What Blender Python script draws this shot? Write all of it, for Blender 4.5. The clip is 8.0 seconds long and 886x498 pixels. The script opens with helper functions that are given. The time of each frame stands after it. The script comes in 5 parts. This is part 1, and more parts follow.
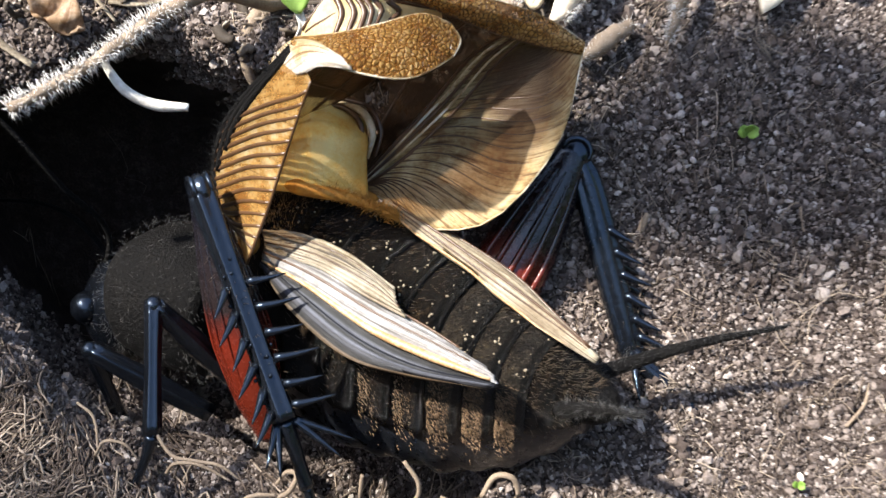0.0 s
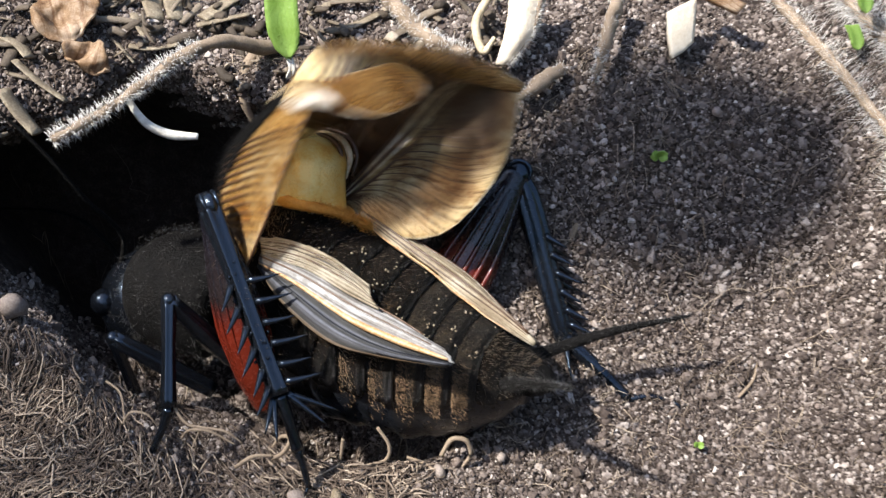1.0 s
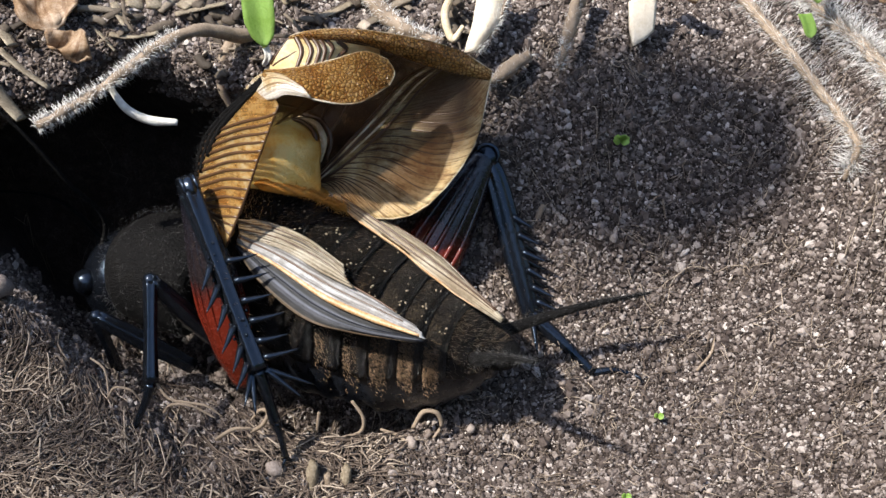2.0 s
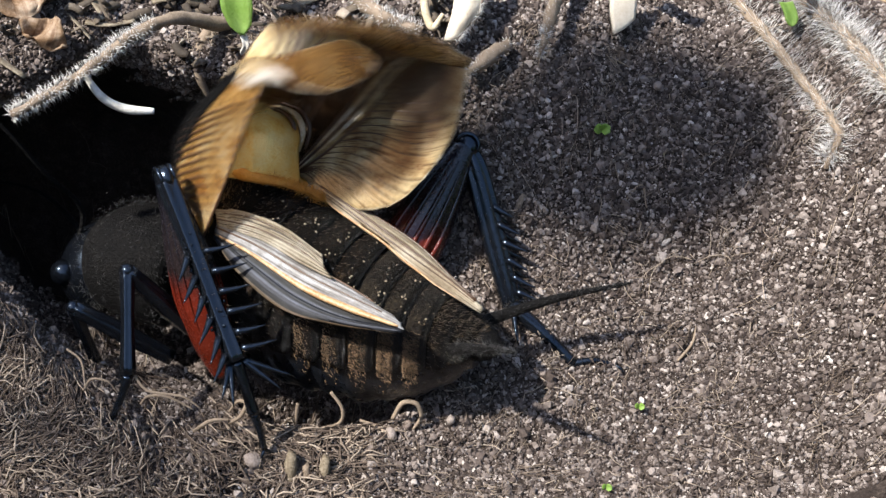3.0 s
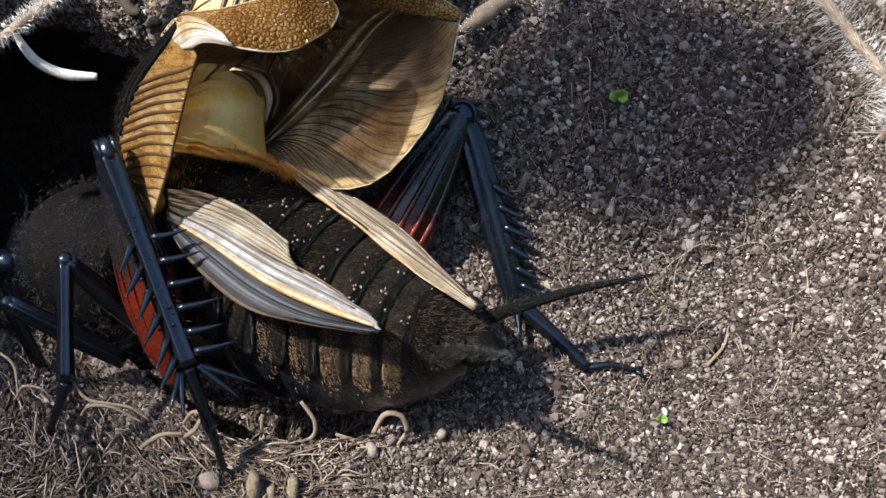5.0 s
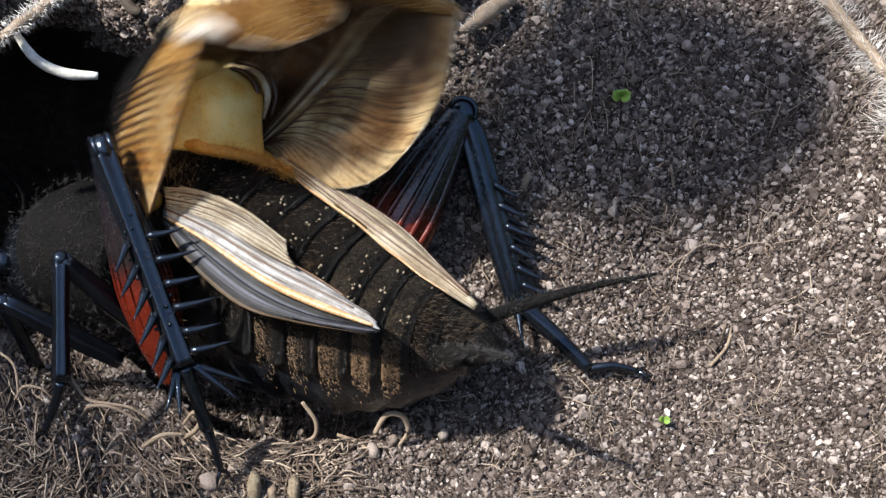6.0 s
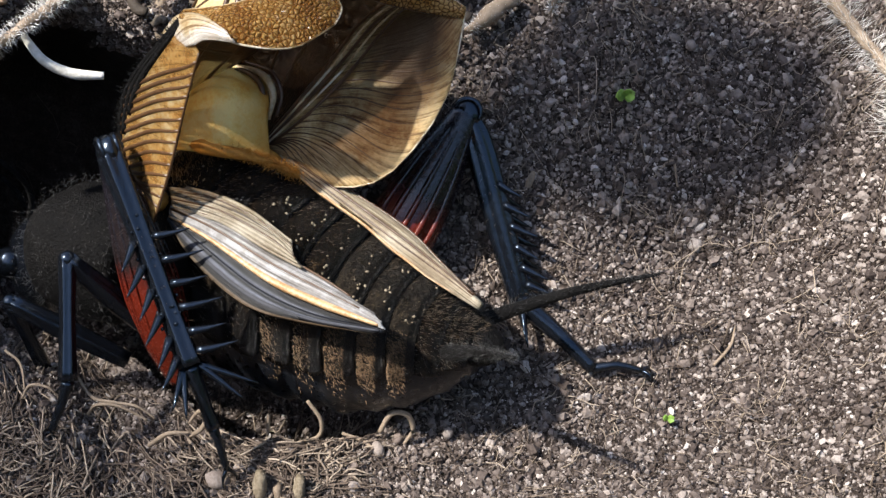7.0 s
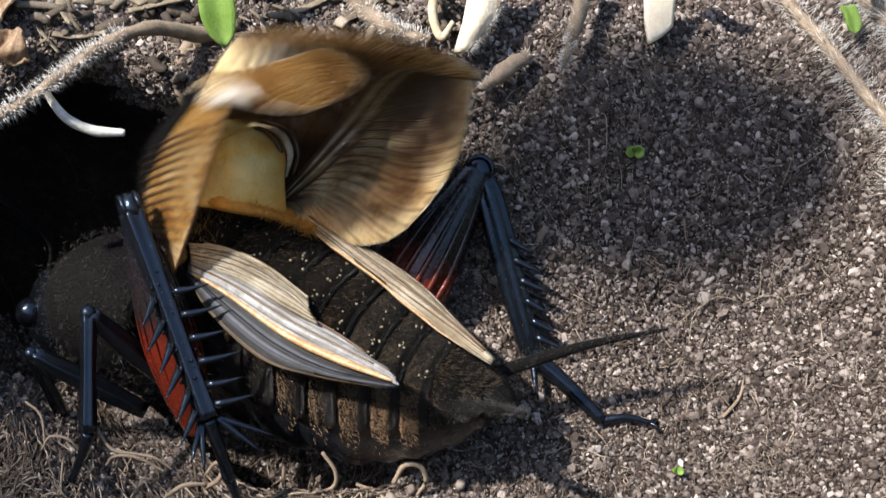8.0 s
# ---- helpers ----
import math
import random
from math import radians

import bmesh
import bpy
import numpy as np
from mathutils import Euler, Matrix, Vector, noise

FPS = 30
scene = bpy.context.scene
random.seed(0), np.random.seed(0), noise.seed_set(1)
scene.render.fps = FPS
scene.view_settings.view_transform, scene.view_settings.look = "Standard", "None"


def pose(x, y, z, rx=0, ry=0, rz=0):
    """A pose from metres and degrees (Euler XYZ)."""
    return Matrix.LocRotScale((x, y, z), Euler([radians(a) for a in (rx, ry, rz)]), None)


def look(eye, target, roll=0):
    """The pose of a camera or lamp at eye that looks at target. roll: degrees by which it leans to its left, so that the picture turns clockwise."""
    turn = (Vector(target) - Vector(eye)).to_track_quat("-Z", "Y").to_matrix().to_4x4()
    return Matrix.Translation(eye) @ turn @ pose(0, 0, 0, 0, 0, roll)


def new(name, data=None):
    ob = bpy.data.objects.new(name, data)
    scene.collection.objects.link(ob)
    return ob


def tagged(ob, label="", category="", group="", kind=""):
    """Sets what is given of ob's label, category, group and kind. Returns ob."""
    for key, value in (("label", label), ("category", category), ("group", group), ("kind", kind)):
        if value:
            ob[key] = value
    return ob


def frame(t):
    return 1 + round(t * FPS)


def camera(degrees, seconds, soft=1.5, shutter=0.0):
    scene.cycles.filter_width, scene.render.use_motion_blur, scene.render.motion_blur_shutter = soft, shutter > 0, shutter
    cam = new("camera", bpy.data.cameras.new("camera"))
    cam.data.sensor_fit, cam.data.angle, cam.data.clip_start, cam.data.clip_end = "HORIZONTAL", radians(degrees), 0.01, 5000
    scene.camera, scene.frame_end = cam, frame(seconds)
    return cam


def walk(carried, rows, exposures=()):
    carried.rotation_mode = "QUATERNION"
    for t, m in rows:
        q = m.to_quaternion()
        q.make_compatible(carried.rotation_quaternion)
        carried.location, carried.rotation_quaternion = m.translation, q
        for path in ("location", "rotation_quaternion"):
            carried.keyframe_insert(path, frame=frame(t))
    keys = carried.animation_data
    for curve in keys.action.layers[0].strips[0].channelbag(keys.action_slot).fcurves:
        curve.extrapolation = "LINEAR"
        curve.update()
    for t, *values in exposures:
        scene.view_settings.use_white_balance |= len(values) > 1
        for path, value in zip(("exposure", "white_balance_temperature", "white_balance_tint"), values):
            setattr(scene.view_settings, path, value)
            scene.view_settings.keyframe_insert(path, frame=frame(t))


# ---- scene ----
cam = camera(38.8, 8.0, soft=1.4, shutter=0.5)
METRES, EYE, TILT, LEAN, TURN = 0.0263, 0.036, -33.0, 0.0, 0.0
ROWS = [
    (0.0, 0.0, 0.0, 0.0, 0.0, 0.0, -0.0),
    (0.5, -0.0043, -0.2094, 0.0097, -0.93, -0.08, 0.04),
    (1.0, -0.0167, -0.4043, 0.0246, -1.98, -0.43, 0.09),
    (1.5, -0.0166, -0.5065, 0.0311, -2.65, -0.98, 0.19),
    (3.0, 0.0052, -0.4867, 0.0276, -3.63, -1.84, 0.32),
    (3.5, 0.0122, -0.4963, 0.0247, -3.67, -1.89, 0.3),
    (4.0, 0.0333, -0.4592, 0.0245, -3.52, -2.05, 0.44),
    (4.5, 0.1036, -0.1791, 0.0129, -2.11, -2.18, 0.5),
    (6.0, 0.1139, -0.1556, 0.0039, -1.57, -2.09, 0.42),
    (6.5, 0.1107, -0.1544, 0.0034, -1.57, -2.12, 0.41),
    (7.0, 0.1111, -0.1623, 0.006, -1.43, -2.17, 0.42),
    (7.5, 0.1028, -0.199, 0.0172, -1.33, -1.46, 0.31),
    (8.0, 0.0997, -0.198, 0.049, -1.13, -0.87, 0.29),
]
walk(cam, [(t, pose(0, 0, EYE, TILT, LEAN, TURN) @ pose(METRES * x, METRES * y, METRES * z, 90 + pitch, roll, yaw)) for t, x, y, z, yaw, pitch, roll in ROWS],
     exposures=[(0.0, 1.72, 6500, 10), (1.0, 1.3, 6450, 10), (3.0, 1.12, 6350, 10), (4.5, 1.12, 6350, 10), (6.3, 1.24, 6350, 10), (8.0, 1.09, 6500, 10)])

# ---- light: high sun and open sky ----
SUN_ELEVATION, SUN_AZIMUTH = 53.0, 116.0   # degrees; azimuth from +y towards -x
world = bpy.data.worlds.new("sky")
scene.world = world
world.use_nodes = True
wn = world.node_tree
sky = wn.nodes.new("ShaderNodeTexSky")
sky.sky_type, sky.sun_disc = "NISHITA", False
sky.sun_elevation, sky.sun_rotation = radians(SUN_ELEVATION), radians(-SUN_AZIMUTH)
wn.links.new(sky.outputs[0], wn.nodes["Background"].inputs[0])
wn.nodes["Background"].inputs[1].default_value = 0.15
sun = new("sun", bpy.data.lights.new("sun", "SUN"))
sun.data.energy, sun.data.angle, sun.data.color = 4.7, radians(1.5), (1.0, 0.965, 0.905)
se, sa = radians(SUN_ELEVATION), radians(SUN_AZIMUTH)
sun_from = Vector((-math.sin(sa) * math.cos(se), math.cos(sa) * math.cos(se), math.sin(se)))
sun.matrix_world = look(sun_from * 3, (0, 0, 0))

# ---- helpers: everything below is written in millimetres ----
MM = 0.001
rng = np.random.default_rng(7)
ORIGIN = {}


def V(*p):
    return np.array(p, float)


def unit(v):
    v = np.asarray(v, float)
    return v / (np.linalg.norm(v) + 1e-12)


def spline(points, n):
    """n points on a smooth curve through the given ones."""
    p = np.array(points, float)
    if len(p) == 2:
        return p[0] + (p[1] - p[0]) * np.linspace(0, 1, n)[:, None]
    q = np.vstack([2 * p[0] - p[1], p, 2 * p[-1] - p[-2]])
    t = np.linspace(0, len(p) - 1 - 1e-9, n)
    i = t.astype(int)
    f = (t - i)[:, None] if p.ndim == 2 else (t - i)[:, None, None]
    a, b, c, d = q[i], q[i + 1], q[i + 2], q[i + 3]
    return 0.5 * (2 * b + (c - a) * f + (2 * a - 5 * b + 4 * c - d) * f**2 + (3 * b - a - 3 * c + d) * f**3)


def bend1(values, n):
    return np.interp(np.linspace(0, 1, n), np.linspace(0, 1, len(values)), values)


class Geo:
    """Vertices, faces and a texture coordinate for every vertex."""

    def __init__(self):
        self.v, self.f, self.uv, self.n = [], [], [], 0

    def add(self, v, f, uv=None):
        v = np.asarray(v, float).reshape(-1, 3)
        self.v.append(v)
        self.uv.append(np.zeros((len(v), 2)) if uv is None else np.asarray(uv, float).reshape(-1, 2))
        self.f.extend([tuple(i + self.n for i in face) for face in f])
        self.n += len(v)
        return self

    def tube(self, points, radii, rings=12, sides=8, squash=1.0, side=None, box=1.0, flute=0.0):
        """A round, tapered rod along a smooth curve, closed at both ends. squash flattens it across the direction side, box below 1 squares it, flute cuts grooves along it."""
        c = spline(points, rings)
        r = bend1(radii, rings)
        t = np.gradient(c, axis=0)
        ref = V(0.31, 0.2, 0.93) if side is None else np.asarray(side, float)
        a = np.linspace(0, 2 * np.pi, sides, endpoint=False)
        v, uv = [], []
        for k in range(rings):
            d = unit(t[k])
            x = unit(ref - d * (ref @ d))
            y = np.cross(d, x)
            ca, sa = (np.sign(q) * np.abs(q) ** box for q in (np.cos(a), np.sin(a)))
            v.append(c[k] + (r[k] * (1 + flute * np.cos(6 * a + 0.7)))[:, None] * (ca[:, None] * x * squash + sa[:, None] * y))
            uv.append(np.stack([a / (2 * np.pi), np.full(sides, k / (rings - 1))], 1))
        f = [(k * sides + j, k * sides + (j + 1) % sides, (k + 1) * sides + (j + 1) % sides, (k + 1) * sides + j) for k in range(rings - 1) for j in range(sides)]
        f += [tuple(range(sides))[::-1], tuple((rings - 1) * sides + j for j in range(sides))]
        return self.add(np.concatenate(v), f, np.concatenate(uv))

    def spike(self, root, tip, r):
        """A thin three-sided thorn or hair."""
        root, tip = np.asarray(root, float), np.asarray(tip, float)
        d = unit(tip - root)
        x = unit(np.cross(d, V(0.3, 0.9, 0.2)))
        y = np.cross(d, x)
        v = [root + r * (math.cos(q) * x + math.sin(q) * y) for q in (0, 2.09, 4.19)] + [tip]
        return self.add(v, [(0, 1, 3), (1, 2, 3), (2, 0, 3), (2, 1, 0)], [(0, 0)] * 3 + [(0, 1)])

    def sheet(self, s, thick):
        """A curved skin of the given thickness through a grid of points."""
        a, b = s.shape[:2]
        nrm = np.cross(np.gradient(s, axis=0), np.gradient(s, axis=1))
        nrm /= np.linalg.norm(nrm, axis=2, keepdims=True) + 1e-12
        uv = np.stack(np.meshgrid(np.linspace(0, 1, a), np.linspace(0, 1, b), indexing="ij"), -1)
        idx = np.arange(a * b).reshape(a, b)
        o = a * b
        f = []
        for i in range(a - 1):
            for j in range(b - 1):
                p, q, r, t = idx[i, j], idx[i + 1, j], idx[i + 1, j + 1], idx[i, j + 1]
                f += [(p, q, r, t), (t + o, r + o, q + o, p + o)]
        rim = list(idx[0, :]) + list(idx[1:, -1]) + list(idx[-1, -2::-1]) + list(idx[-2:0:-1, 0])
        f += [(rim[k], rim[(k + 1) % len(rim)], rim[(k + 1) % len(rim)] + o, rim[k] + o) for k in range(len(rim))]
        return self.add(np.concatenate([(s + nrm * thick / 2).reshape(-1, 3), (s - nrm * thick / 2).reshape(-1, 3)]), f, np.concatenate([uv.reshape(-1, 2)] * 2))

    def blob(self, c, axes, seg=20, rings=12, rough=0.0, freq=0.6):
        """A rounded body with three half axes (rows of a 3 x 3), unevenly swollen."""
        c, axes = np.asarray(c, float), np.asarray(axes, float)
        v, uv = [], []
        for i in range(rings + 1):
            th = np.pi * i / rings
            for j in range(seg):
                ph = 2 * np.pi * j / seg
                d = V(math.sin(th) * math.cos(ph), math.sin(th) * math.sin(ph), math.cos(th))
                p = d @ axes
                v.append(c + p * (1 + rough * noise.noise(Vector((c + p) * freq))))
                uv.append((j / seg, i / rings))
        f = [(i * seg + j, (i + 1) * seg + j, (i + 1) * seg + (j + 1) % seg, i * seg + (j + 1) % seg) for i in range(rings) for j in range(seg)]
        return self.add(v, f, uv)


def surface(rows, a, b):
    """A smooth grid of a x b points through rows of control points."""
    lines = np.stack([spline(r, b) for r in rows])
    return np.stack([spline(lines[:, j], a) for j in range(b)], 1)


def mesh_of(name, geo, mat, org, smooth=True):
    v = (np.concatenate(geo.v) - org) * MM
    me = bpy.data.meshes.new(name)
    me.from_pydata(v.tolist(), [], geo.f)
    uv = np.concatenate(geo.uv)
    layer = me.uv_layers.new(name="uv")
    loops = np.zeros(len(me.loops), np.int32)
    me.loops.foreach_get("vertex_index", loops)
    layer.data.foreach_set("uv", uv[loops].ravel())
    me.polygons.foreach_set("use_smooth", [smooth] * len(me.polygons))
    for m in mat if isinstance(mat, (list, tuple)) else [mat]:
        me.materials.append(m)
    return me


def thing(name, at, label, category, group="", kind=""):
    """An Empty at the base of a thing that has parts."""
    ob = new(name)
    ob.empty_display_size = 0.002
    ob.location = V(*at) * MM
    ORIGIN[ob.name] = V(*at)
    return tagged(ob, label, category, group, kind)


def part(name, geo, mat, parent, label="", origin=None, smooth=True):
    org = np.concatenate(geo.v).mean(0) if origin is None else np.asarray(origin, float)
    ob = new(name, mesh_of(name, geo, mat, org, smooth))
    ob.parent = parent
    ob.location = (org - ORIGIN[parent.name]) * MM
    ORIGIN[ob.name] = org
    return tagged(ob, label)


def single(name, geo, mat, label, category, group="", kind="", smooth=True):
    """A thing that is one mesh."""
    allv = np.concatenate(geo.v)
    org = V(allv[:, 0].mean(), allv[:, 1].mean(), allv[:, 2].min())
    ob = new(name, mesh_of(name, geo, mat, org, smooth))
    ob.location = org * MM
    ORIGIN[ob.name] = org
    return tagged(ob, label, category, group, kind)


# ---- materials ----
def material(name, rough=0.6, spec=0.5):
    m = bpy.data.materials.new(name)
    m.use_nodes = True
    b = m.node_tree.nodes["Principled BSDF"]
    b.inputs["Roughness"].default_value = rough
    b.inputs["Specular IOR Level"].default_value = spec
    return m, m.node_tree, b


def node(nt, kind, **inputs):
    n = nt.nodes.new(kind)
    for k, val in inputs.items():
        n.inputs[k.replace("_", " ")].default_value = val
    return n


def coords(nt, which="Object", scale=(1000, 1000, 1000)):
    tc = nt.nodes.new("ShaderNodeTexCoord")
    mp = nt.nodes.new("ShaderNodeMapping")
    mp.inputs["Scale"].default_value = scale
    nt.links.new(tc.outputs[which], mp.inputs["Vector"])
    return mp.outputs["Vector"]


def grain(nt, vec, scale, detail=4.0, rough=0.6):
    n = node(nt, "ShaderNodeTexNoise", Scale=scale, Detail=detail, Roughness=rough)
    nt.links.new(vec, n.inputs["Vector"])
    return n.outputs["Fac"]


def ramp(nt, fac, stops):
    r = nt.nodes.new("ShaderNodeValToRGB")
    els = r.color_ramp.elements
    els[0].position, els[0].color = stops[0][0], (*stops[0][1], 1)
    els[1].position, els[1].color = stops[-1][0], (*stops[-1][1], 1)
    for p, c in stops[1:-1]:
        els.new(p).color = (*c, 1)
    nt.links.new(fac, r.inputs["Fac"])
    return r.outputs["Color"]


def mix(nt, a, b, fac, how="MIX"):
    m = nt.nodes.new("ShaderNodeMix")
    m.data_type, m.blend_type = "RGBA", how
    for sock, val in ((m.inputs[6], a), (m.inputs[7], b), (m.inputs[0], fac)):
        if isinstance(val, (int, float)):
            sock.default_value = val
        elif isinstance(val, tuple):
            sock.default_value = (*val, 1)
        else:
            nt.links.new(val, sock)
    return m.outputs[2]


def bump(nt, b, height, strength, mm):
    n = node(nt, "ShaderNodeBump", Strength=strength, Distance=mm * MM)
    nt.links.new(height, n.inputs["Height"])
    nt.links.new(n.outputs["Normal"], b.inputs["Normal"])
    return n.outputs["Normal"]


def mottled(name, stops, rough=0.7, scale=2.0, fine=14.0, relief=0.05, spec=0.4, strength=0.6):
    """A surface that varies in broad patches and in fine grain."""
    m, nt, b = material(name, rough, spec)
    vec = coords(nt)
    big, small = grain(nt, vec, scale), grain(nt, vec, fine, 6)
    col = ramp(nt, mix(nt, big, small, 0.45), stops)
    nt.links.new(col, b.inputs["Base Color"])
    bump(nt, b, small, strength, relief)
    return m


def soil_material():
    m, nt, b = material("soil", 0.95, 0.2)
    vec = coords(nt)
    big, mid, small = grain(nt, vec, 0.18), grain(nt, vec, 1.6, 5), grain(nt, vec, 7.0, 6)
    col = ramp(nt, mix(nt, mid, small, 0.5), [(0.25, (0.014, 0.01, 0.008)), (0.5, (0.04, 0.03, 0.025)), (0.68, (0.1, 0.078, 0.064)), (0.85, (0.2, 0.165, 0.14))])
    col = mix(nt, col, ramp(nt, big, [(0.35, (0.6, 0.55, 0.5)), (0.65, (1.0, 0.97, 0.94))]), 1.0, "MULTIPLY")
    nt.links.new(col, b.inputs["Base Color"])
    bump(nt, b, mix(nt, mid, small, 0.5), 1.0, 0.5)
    return m


def random_material(name, stops, rough=0.85, island=True, fine=9.0):
    """Each grain or stone takes its own shade."""
    m, nt, b = material(name, rough, 0.3)
    src = nt.nodes.new("ShaderNodeNewGeometry" if island else "ShaderNodeObjectInfo")
    pick = src.outputs["Random Per Island" if island else "Random"]
    col = ramp(nt, pick, stops)
    small = grain(nt, coords(nt), fine, 5)
    col = mix(nt, col, ramp(nt, small, [(0.3, (0.55, 0.5, 0.46)), (0.65, (1.1, 1.08, 1.05))]), 0.8, "MULTIPLY")
    nt.links.new(col, b.inputs["Base Color"])
    bump(nt, b, small, 0.7, 0.06)
    return m


def chitin(name, stops, rough=0.22, along=False, scale=3.0):
    """Hard, glossy insect shell; with along the colour changes from the root (0) to the tip (1)."""
    m, nt, b = material(name, rough, 0.5)
    vec = coords(nt)
    small = grain(nt, vec, scale * 1.4, 5)
    if along:
        uv = nt.nodes.new("ShaderNodeSeparateXYZ")
        nt.links.new(coords(nt, "UV", (1, 1, 1)), uv.inputs[0])
        add = nt.nodes.new("ShaderNodeMath")
        add.operation, add.inputs[1].default_value = "MULTIPLY_ADD", 0.12
        nt.links.new(grain(nt, vec, 1.5), add.inputs[0])
        nt.links.new(uv.outputs[1], add.inputs[2])
        col = ramp(nt, add.outputs[0], stops)
    else:
        col = ramp(nt, grain(nt, vec, scale), stops)
    nt.links.new(col, b.inputs["Base Color"])
    r = ramp(nt, small, [(0.35, (rough * 0.6,) * 3), (0.65, (rough * 1.7,) * 3)])
    nt.links.new(r, b.inputs["Roughness"])
    bump(nt, b, small, 0.4, 0.06)
    return m


def wing_material(name, stops, glow=0.55, lines=0.0, cells=0.0, rough=0.28, blotch=None, slant=(1, 1, 1), bands=None, streaks=None, clear_share=0.0):
    """Thin, horny wing skin that lets sunlight through. lines: fine ribs along the wing; cells: a net of small veins."""
    m, nt, b = material(name, rough, 0.5 if rough < 0.15 else 0.22)
    vec, uvv = coords(nt), coords(nt, "UV", slant)
    patchy = grain(nt, vec, 0.55, 3)
    fine = grain(nt, vec, 8.0, 5)
    col = ramp(nt, mix(nt, patchy, fine, 0.25), stops)
    height = fine
    if lines:
        w = node(nt, "ShaderNodeTexWave", Scale=lines, Distortion=0.8, Detail=2.0, Detail_Scale=1.0)
        w.bands_direction = "X"
        nt.links.new(uvv, w.inputs["Vector"])
        col = mix(nt, col, ramp(nt, w.outputs["Fac"], [(0.1, (0.22, 0.15, 0.09)), (0.4, (1, 1, 1))]), 0.75, "MULTIPLY")
        height = w.outputs["Fac"]
    if cells:
        vo = node(nt, "ShaderNodeTexVoronoi", Scale=cells)
        vo.feature = "DISTANCE_TO_EDGE"
        nt.links.new(vec, vo.inputs["Vector"])
        col = mix(nt, ramp(nt, vo.outputs["Distance"], [(0.02, (0.42, 0.25, 0.11)), (0.2, (1, 1, 1))]), col, 1.0, "MULTIPLY")
        height = vo.outputs["Distance"]
    if bands:
        uvx = nt.nodes.new("ShaderNodeSeparateXYZ")
        nt.links.new(uvv, uvx.inputs[0])
        col = mix(nt, col, ramp(nt, uvx.outputs[0], bands), 1.0, "MULTIPLY")
    if streaks:
        angle, across, deep, ink = streaks
        turned = nt.nodes.new("ShaderNodeMapping")
        turned.inputs["Rotation"].default_value = (0, 0, radians(angle))
        nt.links.new(uvv, turned.inputs["Vector"])
        drawn = node(nt, "ShaderNodeMapping", Scale=(across / 22, across, 1))
        nt.links.new(turned.outputs[0], drawn.inputs["Vector"])
        strand = grain(nt, drawn.outputs[0], 1.0, 5, 0.7)
        col = mix(nt, col, ramp(nt, strand, [(0.36, ink), (0.5, (0.95, 0.95, 0.95)), (0.62, (1.15, 1.15, 1.15))]), deep, "MULTIPLY")
        height = strand
    if blotch:
        (cu, cv), (ru, rv), tone = blotch
        mp = nt.nodes.new("ShaderNodeMapping")
        mp.inputs["Location"].default_value, mp.inputs["Scale"].default_value = (-cu / ru, -cv / rv, 0), (1 / ru, 1 / rv, 1)
        nt.links.new(uvv, mp.inputs["Vector"])
        gr = nt.nodes.new("ShaderNodeTexGradient")
        gr.gradient_type = "SPHERICAL"
        nt.links.new(mp.outputs[0], gr.inputs["Vector"])
        col = mix(nt, col, tone, ramp(nt, mix(nt, gr.outputs["Fac"], fine, 0.3), [(0.22, (0, 0, 0)), (0.55, (0.9, 0.9, 0.9))]))
    nt.links.new(col, b.inputs["Base Color"])
    nrm = bump(nt, b, height, 0.9 if cells else 0.6, 0.25 if cells else 0.08)
    tr = nt.nodes.new("ShaderNodeBsdfTranslucent")
    nt.links.new(col, tr.inputs["Color"])
    nt.links.new(nrm, tr.inputs["Normal"])
    ms = nt.nodes.new("ShaderNodeMixShader")
    ms.inputs[0].default_value = glow
    nt.links.new(b.outputs[0], ms.inputs[1])
    nt.links.new(tr.outputs[0], ms.inputs[2])
    out = ms.outputs[0]
    if clear_share:
        see = nt.nodes.new("ShaderNodeBsdfTransparent")
        nt.links.new(mix(nt, col, (1.0, 0.96, 0.88), 0.7), see.inputs["Color"])
        thin = nt.nodes.new("ShaderNodeMixShader")
        thin.inputs[0].default_value = clear_share
        nt.links.new(out, thin.inputs[1])
        nt.links.new(see.outputs[0], thin.inputs[2])
        out = thin.outputs[0]
    nt.links.new(out, nt.nodes["Material Output"].inputs["Surface"])
    return m


SOIL = soil_material()
GRAIN = random_material("soil_grain", [(0.0, (0.045, 0.033, 0.028)), (0.4, (0.1, 0.078, 0.067)), (0.75, (0.2, 0.166, 0.147)), (0.95, (0.34, 0.295, 0.265)), (1.0, (0.5, 0.455, 0.42))])
PEBBLE = random_material("pebble_stone", [(0.0, (0.17, 0.13, 0.11)), (0.5, (0.23, 0.19, 0.165)), (1.0, (0.33, 0.29, 0.26))], 0.7, False, 5.0)
BLACK = chitin("black_chitin", [(0.3, (0.003, 0.0035, 0.005)), (0.7, (0.005, 0.006, 0.008))], 0.16)
# the blue of the reflected sky is put into the gloss as a tint
BLACK.node_tree.nodes["Principled BSDF"].inputs["Specular Tint"].default_value = (0.58, 0.77, 1.0, 1)
BLACK.node_tree.nodes["Principled BSDF"].inputs["Coat Weight"].default_value = 0.3
BLACK.node_tree.nodes["Principled BSDF"].inputs["Coat Roughness"].default_value = 0.07
BLACK.node_tree.nodes["Principled BSDF"].inputs["Specular IOR Level"].default_value = 0.45
FEMUR = chitin("red_based_femur", [(0.0, (0.095, 0.012, 0.004)), (0.5, (0.08, 0.009, 0.004)), (0.62, (0.012, 0.008, 0.008)), (1.0, (0.006, 0.006, 0.009))], 0.2, True)
